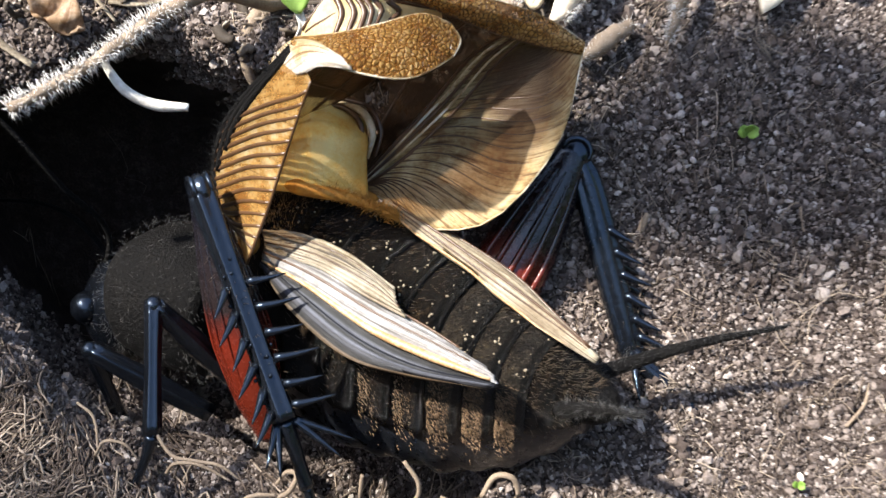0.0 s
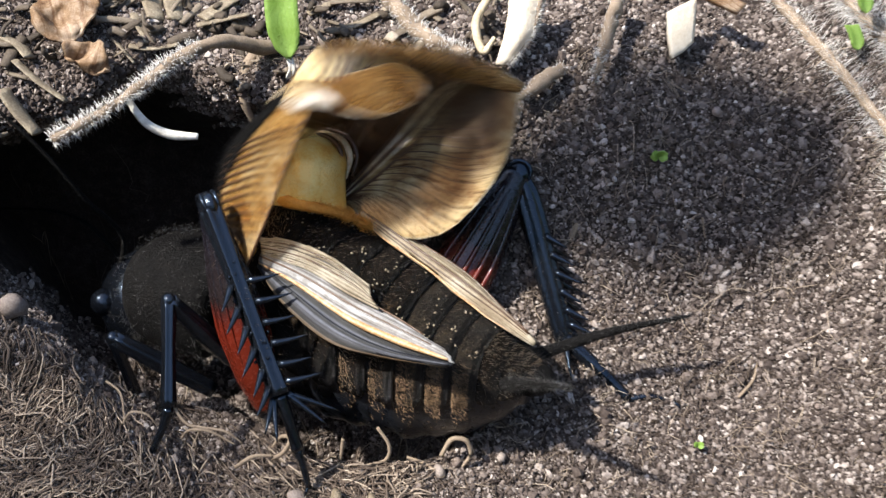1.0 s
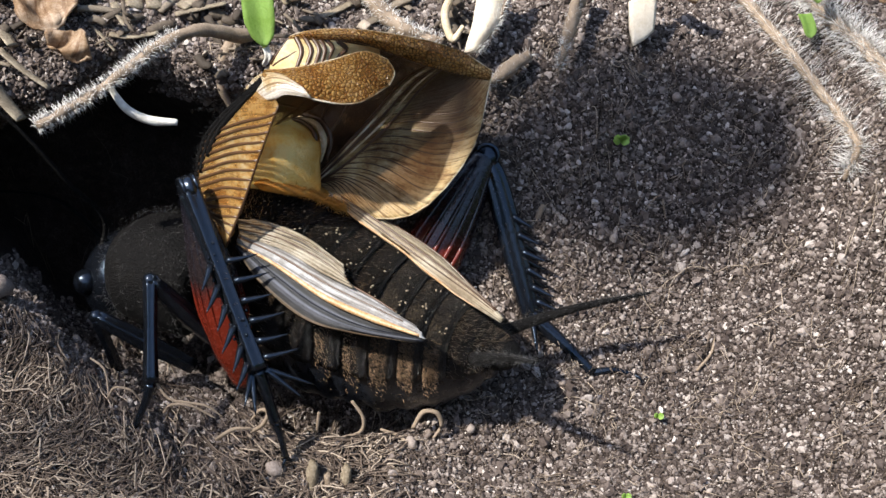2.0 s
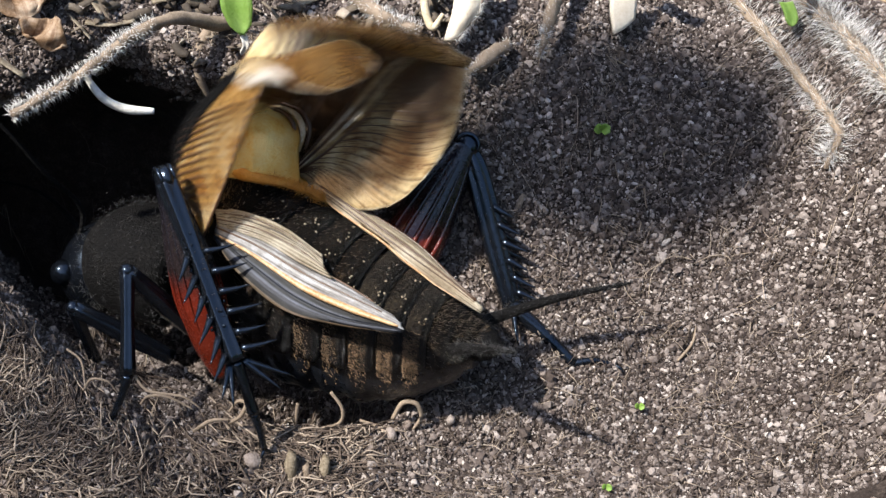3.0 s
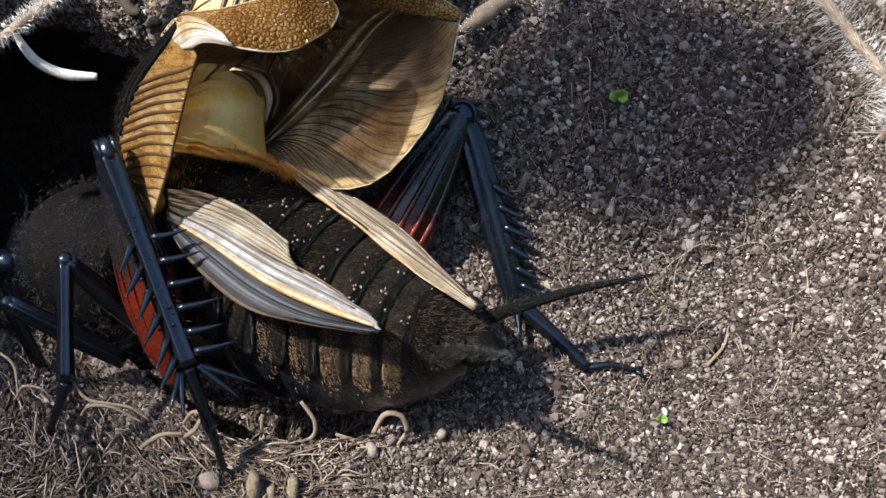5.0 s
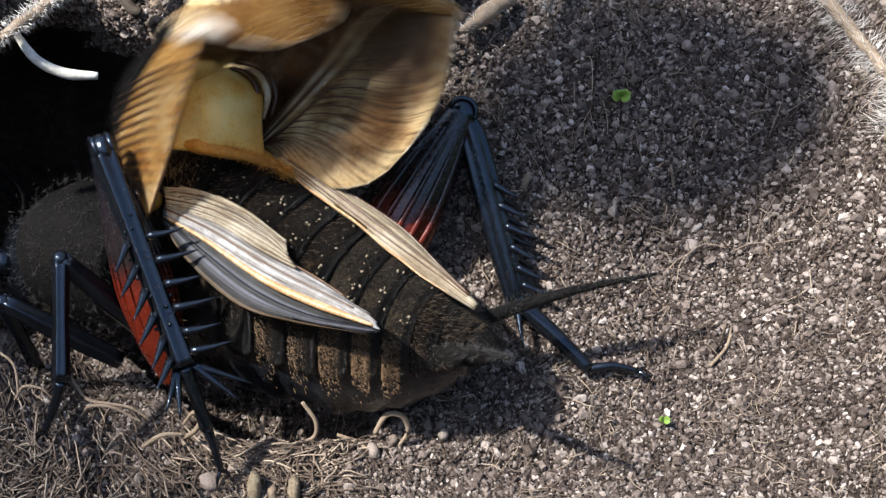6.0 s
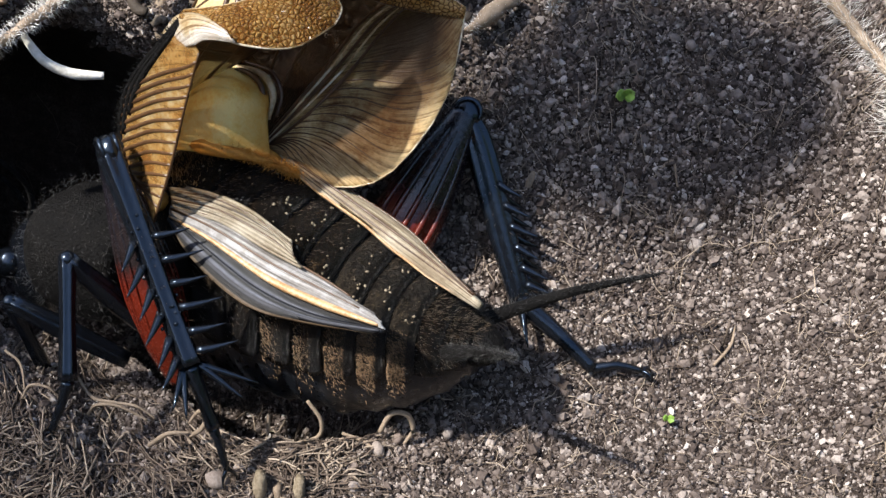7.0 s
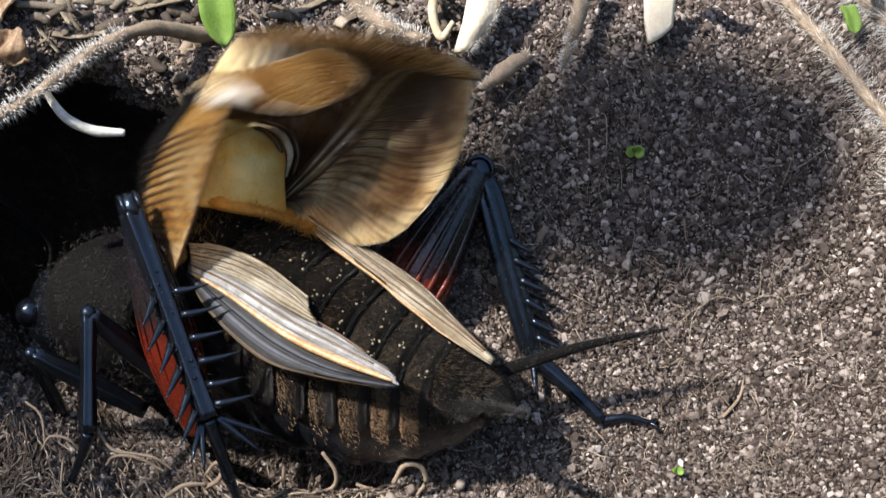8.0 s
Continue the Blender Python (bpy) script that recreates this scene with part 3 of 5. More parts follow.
def fore_body():
    g = Geo().blob(V(-7.82, 43.71, 4.99), np.array([RIGHT * 3.2, UP * 3.0, AHEAD * 3.2]), 28, 16, 0.05)
    part("thorax", g, DULL, cricket, "dark downy thorax")
    c = V(-11.08, 43.57, 5.41)
    g = Geo()
    rows, n = [], 36
    for s, w, h in ((-2.7, 0.6, 0.6), (-2.6, 2.7, 2.5), (-2.2, 3.1, 2.9), (-1, 3.35, 3.1), (0.4, 3.35, 3.1), (1.6, 3.1, 2.9), (2.3, 2.6, 2.4), (2.5, 0.5, 0.5)):
        a = np.linspace(0, 2 * np.pi, n, endpoint=False)
        w, h = 0.9 * w, 0.9 * h
        rows.append(c + AHEAD * s + w * (np.sign(np.cos(a)) * np.abs(np.cos(a)) ** 0.75)[:, None] * RIGHT + h * (np.sign(np.sin(a)) * np.abs(np.sin(a)) ** 0.85)[:, None] * UP)
    f = [(i * n + j, i * n + (j + 1) % n, (i + 1) * n + (j + 1) % n, (i + 1) * n + j) for i in range(len(rows) - 1) for j in range(n)]
    f += [tuple(range(n))[::-1], tuple((len(rows) - 1) * n + j for j in range(n))]
    part("pronotum", g.add(np.concatenate(rows), f), DULL, cricket, "velvety black neck shield")
    down = Geo()
    allp = np.concatenate(rows[1:-1])
    for _ in range(2600):
        p = allp[rng.integers(len(allp))] + rng.normal(0, 0.25, 3)
        out = unit(p - c)
        down.spike(p, p + (out * 0.6 - AHEAD * 0.5 + rng.normal(0, 0.45, 3)) * rng.uniform(0.15, 0.45), 0.011)
    part("neck_hair", down, NECKHAIR, cricket, "short grey hair of the neck shield")
    hd = c + AHEAD * 3.2 - UP * 1.6 + V(0, 2.0, -1.2)
    g = Geo().blob(hd, np.array([RIGHT * 2.9, UP * 2.7, AHEAD * 2.4]), 28, 16)
    part("head", g, BLACK, cricket, "glossy round black head")
    for side in (-1, 1):
        g = Geo().blob(hd + RIGHT * 2.5 * side + UP * 0.6 + AHEAD * 0.9, np.eye(3) * 0.75, 14, 8)
        part("eye", g, BLACK, cricket, "glossy dark compound eye")
    g = Geo().tube([hd + AHEAD * 1.8 - RIGHT * 1.2, (-14.84, 46.84, 6.37), (-16.09, 45.52, 9.68), (-17.75, 44.92, 12.94), (-20.25, 44.35, 16.55)], [0.16, 0.13, 0.12, 0.11, 0.07], 40, 7)
    part("antenna", g, DULL, cricket, "long thin black antenna")
    g = Geo().tube([hd + AHEAD * 1.8 + RIGHT * 1.2, hd + AHEAD * 7 + RIGHT * 2 + UP * 2, hd + AHEAD * 14 + RIGHT * 1 + UP * 1], [0.16, 0.12, 0.07], 20, 7)
    part("antenna", g, DULL, cricket)


def hind_leg(hip, knee, heel, ankle, toe, mates, side):
    hip, knee, heel, ankle, toe = (V(*p) for p in (hip, knee, heel, ankle, toe))
    across = unit(np.cross(knee - hip, heel - knee))
    g = Geo().tube([hip, hip + (knee - hip) * 0.22, hip + (knee - hip) * 0.5, hip + (knee - hip) * 0.8, knee], [0.7, 1.35, 1.6, 1.4, 0.95, 0.68], 34, 18, 0.72, across)
    femur = part("hind_femur", g, FEMUR, cricket, "swollen thigh, red at its base and black at the knee", origin=hip)
    for q, face in [(q, f) for f in (-1, 1) for q in (-0.8, -0.4, 0.0, 0.4, 0.8)]:
        ridge = Geo()
        sidev = unit(np.cross(knee - hip, across))
        base = [hip + (knee - hip) * s + across * (0.72 * w * math.cos(q) * face) + sidev * (w * math.sin(q)) for s, w in ((0.15, 1.2), (0.4, 1.6), (0.65, 1.33), (0.9, 0.8))]
        ridge.tube(base, [0.03, 0.05, 0.05, 0.03] if mates < 0 else [0.06, 0.14, 0.13, 0.06], 16, 6)
        part("ridge", ridge, FEMUR, femur)
    g = Geo().blob(knee, np.array([across * 0.5, unit(knee - hip) * 0.7, np.cross(across, unit(knee - hip)) * 0.72]), 18, 12, 0.08, 2)
    part("knee", g, BLACK, cricket, "glossy black knee")
    down = unit(heel - knee)
    start = knee + down * 0.2
    back = unit(np.cross(across, down))
    out = back if back[0] > 0 else -back
    for q in (-1, 1):
        lobe = [knee + across * 0.32 * q + 0.58 * (math.cos(w) * unit(knee - hip) + math.sin(w) * np.cross(across, unit(knee - hip))) for w in np.linspace(-1.7, 1.7, 7)]
        part("knee_lobe", Geo().tube(lobe, [0.07, 0.12, 0.13, 0.12, 0.07], 20, 8), BLACK, femur)
    if mates > 0:
        g = Geo().tube([start, knee + (heel - knee) * 0.2 + out * 0.12, knee + (heel - knee) * 0.6 + out * 0.05, heel], [0.44, 0.58, 0.62, 0.57, 0.48], 34, 36, 0.75, across, 0.9, 0.09)
    else:
        g = Geo().tube([start, knee + (heel - knee) * 0.2, knee + (heel - knee) * 0.6, heel], [0.62, 0.6, 0.5, 0.46, 0.54], 34, 36, 0.85, across, 0.8, 0.1)
    for _ in range(60):
        q = rng.uniform(0.05, 1)
        o = across * rng.normal(0, 0.5) + np.cross(across, down) * rng.normal(0, 0.5)
        if mates > 0:
            o = out * rng.uniform(0.8, 1.2) + across * rng.normal(0, 0.25)
        g.blob(knee + (heel - knee) * q + unit(o) * (0.5 if mates > 0 else 0.5), np.eye(3) * rng.uniform(0.04, 0.09), 6, 4)
    tibia = part("hind_tibia", g, BLACK, cricket, "long black shin with two rows of thorns", origin=knee)
    for row in (-1, 1):
        for k, s in enumerate((0.42, 0.53, 0.64, 0.75, 0.86, 0.95)):
            root = knee + (heel - knee) * s + across * 0.4 * row + back * 0.25 * mates
            outer = across[0] * row > 0
            tip = root + across * row * ((1.55 if mates < 0 else 2.1) if outer else 1.0) * (0.9 + 0.15 * (k % 2)) + back * mates * 0.5 + down * ((0.2 if mates < 0 else 0.7) if outer else 1.0)
            if mates > 0:
                root = knee + (heel - knee) * (s + 0.03 * row) + out * 0.42 + across * 0.22 * row
                tip = root + out * (0.85 + 0.12 * (k % 3)) + across * row * 0.3 + down * 0.85
            th = Geo().tube([root, (root * 0.5 + tip * 0.5) + down * 0.03, tip], [0.21, 0.13, 0.02], 7, 6)
            part("thorn", th, BLACK, tibia)
    for row, ln, dn in ((-1, 1.3, 1.4), (1, 2.6, 1.6), (1, 1.6, 2.0), (-1, 0.8, 1.9)):
        root = heel + across * 0.3 * row
        tip = root + across * row * ln * 0.75 + down * dn + back * 0.3 * mates
        part("spur", Geo().tube([root, (root + tip) / 2, tip], [0.2, 0.13, 0.03], 8, 6), BLACK, tibia)
    hairs = Geo()
    for _ in range(160):
        s = rng.uniform(0.03, 1)
        root = knee + (heel - knee) * s + (across * rng.normal() + back * rng.normal()) * 0.3
        hairs.spike(root, root + (unit(root - knee - (heel - knee) * s) + down * 0.5) * rng.uniform(0.2, 0.45), 0.014)
    part("shin_hair", hairs, GREYHAIR, tibia)
    wide = 1.35 if mates > 0 else 1.0
    g = Geo().tube([heel, (heel + ankle) / 2 + UP * 0.1, ankle], [0.34 * wide, 0.3 * wide, 0.26 * wide, 0.3], 16, 10)
    part("tarsus", g, BLACK, cricket, "slender black foot segment")
    g = Geo().tube([ankle, (ankle + toe) / 2 + V(0, 0, 0.25), toe], [0.24, 0.17, 0.15], 12, 7)
    foot = part("toe_segment", g, BLACK, cricket)
    way = unit(toe - ankle)
    lat = unit(np.cross(way, V(0, 0, 1)))
    for q in (-1, 1):
        part("claw", Geo().tube([toe, toe + way * 0.3 + lat * 0.25 * q, toe + way * 0.45 + lat * 0.35 * q - V(0, 0, 0.35)], [0.11, 0.08, 0.02], 8, 6), BLACK, foot)


def thin_leg(name, joints, radii, label):
    hip, knee, heel, toe = (V(*p) for p in joints)
    g = Geo().tube([hip, (hip + knee) / 2, knee], [radii[0] * 0.8, radii[0], radii[0] * 0.75], 14, 30, flute=0.09)
    leg = part(name + "_femur", g, BLACK, cricket, label)
    part("knee", Geo().blob(knee, np.eye(3) * radii[0] * 0.76, 12, 8), BLACK, leg)
    part(name + "_tibia", Geo().tube([knee, (knee + heel) / 2, heel], [radii[1] * 0.95, radii[1] * 0.82, radii[1]], 14, 30, flute=0.1), BLACK, cricket)
    part(name + "_tarsus", Geo().tube([heel, (heel + toe) / 2 + V(0.1, 0, 0.1), toe], [radii[1] * 0.8, radii[1] * 0.55, radii[1] * 0.45], 12, 8), BLACK, cricket)
    way = unit(toe - heel)
    for q in (-1, 1):
        part("claw", Geo().tube([toe, toe + way * 0.3 + V(0.3 * q, 0, -0.1)], [0.09, 0.02], 5, 6), BLACK, leg)
    for q in (-1, 1):
        root = heel - way * 0.1
        part("spur", Geo().tube([root, root + way * 0.55 + V(0.35 * q, -0.1, 0)], [0.1, 0.02], 5, 6), BLACK, leg)


def cerci():
    for base, tip, bow in (((5.81, 37.39, 6.05), (13.10, 38.30, 7.65), 0.25), ((4.23, 34.77, 6.51), (6.67, 31.78, 8.72), 0.15)):
        base, tip = V(*base), V(*tip)
        g = Geo().tube([base, (base + tip) / 2 + V(0, 0, bow), tip], [0.32, 0.24, 0.16, 0.06], 26, 10)
        c = part("cercus", g, DULL, cricket, "long tapering hairy black tail feeler", origin=base)
        h = Geo()
        for _ in range(700):
            s = rng.uniform(0, 1)
            p = base + (tip - base) * s + V(0, 0, bow) * 4 * s * (1 - s)
            d = unit(unit(tip - base) * 0.6 + rng.normal(0, 0.8, 3))
            h.spike(p, p + d * rng.uniform(0.35, 0.9) * (1.1 - 0.6 * s), 0.011)
        part("cercus_hair", h, NECKHAIR, c)


def clear(s, gap=0.22):
    """Lifts a skin that lies on the back until it clears the rings of the abdomen."""
    out = s.copy()
    for q in np.ndindex(s.shape[:2]):
        along = (FRONT - s[q]) @ AHEAD / BODY
        ring = ring_at(min(max(along, -0.2), 1.0), 72, 1.06)
        c = ring.mean(0)
        c = c + AHEAD * ((s[q] - c) @ AHEAD)
        d = s[q] - c
        a = math.atan2(d @ UP, d @ RIGHT)
        near = ring[np.argmin(np.abs((np.arctan2((ring - c) @ UP, (ring - c) @ RIGHT) - a + np.pi) % (2 * np.pi) - np.pi))]
        want = np.linalg.norm(near - c) + gap
        if np.linalg.norm(d) < want:
            out[q] = c + unit(d) * want
    return out


def hindwings():
    fold = [[(-7.04, 39.94, 9.31), (-5.81, 38.16, 8.56), (-3.66, 36.30, 7.77), (-1.42, 35.05, 7.89), (1.61, 33.88, 8.20)],
            [(-7.01, 39.97, 9.35), (-5.48, 38.36, 8.88), (-3.29, 36.54, 8.15), (-1.03, 35.09, 7.99), (1.71, 33.83, 8.30)],
            [(-6.98, 40.03, 9.45), (-5.22, 38.67, 9.19), (-2.75, 36.77, 8.54), (-0.58, 35.31, 8.34), (1.92, 33.86, 8.37)]]
    s = clear(surface(fold, 14, 40))
    s[4:9] += UP * 0.12
    wing = part("hindwing", Geo().sheet(s, 0.12), STRIPED, cricket, "folded hindwing with dark stripes and a pale torn fan")
    blade = [[(-6.98, 40.01, 9.42), (-5.21, 38.59, 9.24), (-2.75, 36.68, 8.60), (-0.58, 35.26, 8.45), (1.91, 33.81, 8.48)],
             [(-6.93, 40.15, 9.63), (-4.99, 38.79, 9.56), (-2.48, 36.98, 9.06), (-0.37, 35.51, 8.84), (1.66, 34.04, 8.62)],
             [(-6.89, 40.47, 9.75), (-4.68, 39.18, 9.81), (-2.17, 37.47, 9.27), (-0.37, 36.03, 9.07), (1.11, 34.71, 8.85)]]
    s = clear(surface(blade, 14, 44), 0.3)
    s[5:10] += UP * 0.15
    part("blade", Geo().sheet(s, 0.12), BLADE, wing, "bluish white middle of the hindwing")
    part("rib", Geo().tube([s[1, k] + UP * 0.06 for k in range(0, 44, 3)], [0.06, 0.09, 0.14, 0.2, 0.2, 0.1], 40, 8, 0.8), RIB, wing, "orange-cream front rib")
    for u, r in ((0, 0.05), (6, 0.05), (10, 0.045), (13, 0.06)):
        part("rib", Geo().tube([s[u, k] + UP * 0.06 for k in range(0, 42, 3)], [r, r, r * 0.7], 30, 6), VEIN, wing)
    fan = [[(-6.87, 40.27, 9.81), (-4.67, 38.96, 9.84), (-2.89, 37.58, 9.55), (-1.29, 36.49, 9.32)],
           [(-6.91, 40.54, 10.03), (-4.96, 39.58, 10.20), (-2.76, 38.15, 9.87), (-1.69, 37.12, 9.51)],
           [(-7.02, 41.02, 10.20), (-5.12, 40.21, 10.40), (-3.19, 39.03, 10.07), (-1.80, 37.79, 9.78)]]
    s = clear(surface(fan, 20, 34), 0.4)
    s += (np.sin(np.arange(20) * 2.1) * 0.06)[:, None, None] * UP
    part("fan", Geo().sheet(s, 0.1), FAN, wing, "pleated straw-coloured fan with a torn end")
    for u in (2, 7, 11, 15):
        part("rib", Geo().tube([s[u, k] + UP * 0.05 for k in range(0, 34, 3)], [0.035, 0.035, 0.02], 24, 5), VEIN, wing)
    right = [[(-2.48, 42.43, 10.51), (-0.58, 40.44, 9.87), (1.59, 38.58, 9.08), (3.69, 37.02, 8.37), (5.55, 35.82, 7.82)],
             [(-2.22, 42.24, 10.79), (-0.08, 40.39, 10.20), (2.12, 38.57, 9.47), (4.01, 37.12, 8.72), (5.62, 35.80, 7.97)],
             [(-1.92, 42.48, 10.64), (0.37, 40.90, 10.09), (2.69, 39.20, 9.37), (4.25, 37.52, 8.62), (5.71, 36.08, 7.86)]]
    s = clear(surface(right, 10, 40), 0.25)
    s[3:6] += UP * 0.12
    wing = part("hindwing", Geo().sheet(s, 0.12), HINDWING, cricket, "slender folded straw-brown hindwing with dark ribs")
    for u, m, r in ((0, RIB, 0.06), (3, VEIN, 0.05), (5, VEIN, 0.06), (7, OLDSTRAW, 0.07), (9, VEIN, 0.06)):
        part("rib", Geo().tube([s[u, k] + UP * 0.05 for k in range(1, 40, 3)], [r, r, r * 0.8], 26, 6), m, wing)


def veins(wing, s, lines, r, mat, name="vein", lift=0.0):
    """Ribs on a wing skin; each line runs through (across, along) pairs from 0 to 1."""
    a, b = s.shape[:2]
    for line in lines:
        pts = []
        for u, w in spline([(*q, 0) for q in line], 9)[:, :2]:
            i, j = np.clip(u, 0, 1) * (a - 1), np.clip(w, 0, 1) * (b - 1)
            i0, j0 = min(int(i), a - 2), min(int(j), b - 2)
            di, dj = i - i0, j - j0
            pts.append((1 - di) * ((1 - dj) * s[i0, j0] + dj * s[i0, j0 + 1]) + di * ((1 - dj) * s[i0 + 1, j0] + dj * s[i0 + 1, j0 + 1]))
        part(name, Geo().tube(pts, [r, r, r * 0.7], 14, 6), mat, wing)


def edge_hairs(wing, s):
    g = Geo()
    for _ in range(260):
        j = rng.integers(8, s.shape[1])
        q = s[-1, j] + rng.normal(0, 0.08, 3)
        g.spike(q, q + unit(V(-0.8, 0.1, 0.5) + rng.normal(0, 0.4, 3)) * rng.uniform(0.15, 0.5), 0.018)
    part("edge_hair", g, DULL, wing)


def forewings():
    bend = [(-8.68, 41.65, 10.82), (-8.83, 42.22, 12.54), (-7.95, 41.90, 14.83), (-5.31, 39.93, 18.39)]
    side = [[(-7.41, 39.16, 9.91), (-6.42, 39.31, 12.36), (-5.48, 39.14, 15.05), (-4.52, 38.80, 17.68)],
            [(-7.91, 40.36, 10.58), (-7.35, 40.70, 12.91), (-6.46, 40.38, 15.38), (-4.83, 39.21, 18.09)], bend]
    hinge_l = V(-7.59, 41.29, 9.47)
    root = Geo().blob(hinge_l, np.eye(3) * 0.5, 12, 8, 0.2)
    left = part("left_forewing", root, HAIR, cricket, "raised amber forewing with dark slanting veins", origin=hinge_l)
    s = surface(side, 22, 40)
    skin = part("side_field", Geo().sheet(s, 0.07), LATERAL, left, "glowing amber side field of the wing", origin=hinge_l)
    veins(skin, s, [[(1.0, max(0.0, c)), (0.55, max(0.01, c + 0.14)), (0.0, max(0.04, c + 0.33))] for c in np.arange(-0.24, 0.68, 0.066)], 0.1, VEIN)
    veins(skin, s, [[(0.0, 0.0), (0.0, 0.5), (0.0, 1.0)]], 0.06, VEIN, "wing_edge")
    edge_hairs(skin, s)
    veins(skin, s, [[(1.0, 0.1), (1.0, 0.5), (1.0, 1.0)], [(0.93, 0.3), (0.93, 0.6), (0.95, 1.0)], [(0.87, 0.45), (0.86, 0.7), (0.9, 1.0)]], 0.15, DULL, "main_vein")
    back = [bend, [(-7.64, 42.49, 10.36), (-7.02, 43.13, 12.25), (-5.18, 42.61, 15.21), (-3.58, 40.48, 18.28)], [(-6.90, 43.79, 10.55), (-5.99, 44.59, 12.71), (-2.79, 43.75, 15.31), (-0.20, 41.22, 18.58)]]
    s = surface(back, 20, 34)
    skin = part("back_field", Geo().sheet(s, 0.07), DORSAL, left, "dark brown back field of the wing", origin=hinge_l)
    veins(skin, s, [[(0.35, 0.1), (0.4, 0.5), (0.5, 1.0)], [(0.7, 0.1), (0.7, 0.5), (0.8, 0.95)], [(1.0, 0.0), (1.0, 0.5), (1.0, 1.0)], [(0.2, 0.9), (0.5, 0.75), (0.95, 0.6)]], 0.07, VEIN)
    tongue = [[(-5.20, 39.86, 18.48), (-3.67, 38.60, 18.35), (-2.32, 38.52, 17.98), (-0.97, 39.09, 17.68), (0.33, 40.35, 17.87)],
              [(-5.26, 40.04, 18.56), (-3.56, 39.08, 18.71), (-2.20, 39.24, 18.52), (-0.84, 39.84, 18.27), (0.59, 40.84, 18.26)],
              [(-5.20, 40.59, 18.48), (-3.61, 40.32, 18.76), (-2.10, 40.73, 18.95), (-0.71, 41.33, 19.06), (0.29, 41.54, 18.56)]]
    s = surface(tongue, 20, 44)
    skin = part("tip_field", Geo().sheet(s, 0.08), APICAL, left, "netted golden tip of the wing", origin=hinge_l)
    veins(skin, s, [[(0, 0), (0, 0.5), (0, 1)], [(0, 1), (0.5, 1), (1, 1)], [(1, 0), (1, 0.5), (1, 1)]], 0.05, FOLD, "wing_edge")
    crease = [[(-6.20, 40.88, 17.40), (-5.39, 40.31, 18.42), (-4.43, 39.64, 18.76), (-3.39, 38.55, 18.65)], [(-5.91, 40.45, 17.33), (-5.03, 39.42, 18.37), (-4.24, 38.85, 18.66), (-3.18, 38.13, 18.59)], [(-5.53, 40.03, 17.26), (-4.72, 38.95, 17.89), (-4.15, 38.68, 18.25), (-3.04, 38.12, 18.41)]]
    g = Geo().sheet(surface(crease, 14, 24), 0.08)
    part("fold", g, CREASE, skin, "pale shining fold of the wing")

    bend = [(-3.33, 43.68, 10.87), (-1.74, 44.05, 12.62), (-0.05, 44.50, 14.51), (1.32, 44.41, 16.27), (3.05, 43.43, 17.83)]
    hinge_r = V(-3.05, 43.55, 10.34)
    root = Geo().blob(hinge_r, np.eye(3) * 0.5, 12, 8, 0.2)
    right = part("right_forewing", root, HAIR, cricket, "raised amber forewing seen from its hollow underside", origin=hinge_r)
    panel = [bend, [(-3.04, 43.34, 10.74), (-1.04, 42.91, 11.89), (1.19, 43.21, 13.41), (2.97, 43.65, 15.28), (4.16, 44.08, 17.10)],
             [(-2.60, 42.91, 10.68), (-0.77, 41.06, 10.42), (1.82, 40.24, 11.20), (4.31, 41.42, 13.87), (5.29, 43.64, 16.72)]]
    s = surface(panel, 30, 44)
    skin = part("side_field", Geo().sheet(s, 0.07), PANEL, right, "brown and cream side field with fine slanting veins", origin=hinge_r)
    veins(skin, s, [[(0.26, max(0.01, (e - 0.4) / 1.05)), (0.62, max(0.02, (e - 0.4) / 1.05) * 0.45 + 0.5 * e), (1.0, e)] for e in np.linspace(0.1, 0.98, 17)], 0.05, VEIN)
    veins(skin, s, [[(0.4, max(0.03, (e - 0.4) / 1.05) * 0.8 + 0.2 * e), (0.66, max(0.02, (e - 0.4) / 1.05) * 0.4 + 0.55 * e), (1.0, e)] for e in np.linspace(0.13, 0.95, 16)], 0.024, VEIN, "fine_vein")
    veins(skin, s, [[(0.0, 0.0), (0.0, 0.5), (0.0, 1)], [(0.1, 0.02), (0.1, 0.5), (0.1, 0.95)], [(0.3, 0.02), (0.24, 0.5), (0.2, 0.9)]], 0.085, VEIN, "main_vein")
    veins(skin, s, [[(0.05, 0.0), (0.05, 0.5), (0.05, 0.97)], [(0.17, 0.02), (0.16, 0.5), (0.14, 0.93)]], 0.065, FOLD, "fold")
    veins(skin, s, [[(1.0, 0.0), (1.0, 0.5), (1.0, 1)]], 0.045, FOLD, "wing_edge")
    back = [bend, [(-3.35, 44.90, 11.60), (-2.45, 45.62, 13.10), (-1.17, 45.81, 14.93), (0.23, 44.70, 16.97), (1.25, 42.84, 18.60)],
            [(-4.23, 45.61, 11.86), (-3.54, 46.13, 13.41), (-2.85, 45.68, 15.31), (-1.81, 44.20, 17.50), (-0.84, 42.38, 19.18)],
            [(-5.97, 45.73, 11.90), (-5.75, 45.87, 13.55), (-5.43, 44.56, 15.41), (-4.81, 42.71, 17.55), (-3.52, 42.15, 19.33)]]
    s = surface(back, 26, 36)
    skin = part("back_field", Geo().sheet(s, 0.07), DORSAL, right, "dark brown hollow of the wing", origin=hinge_r)
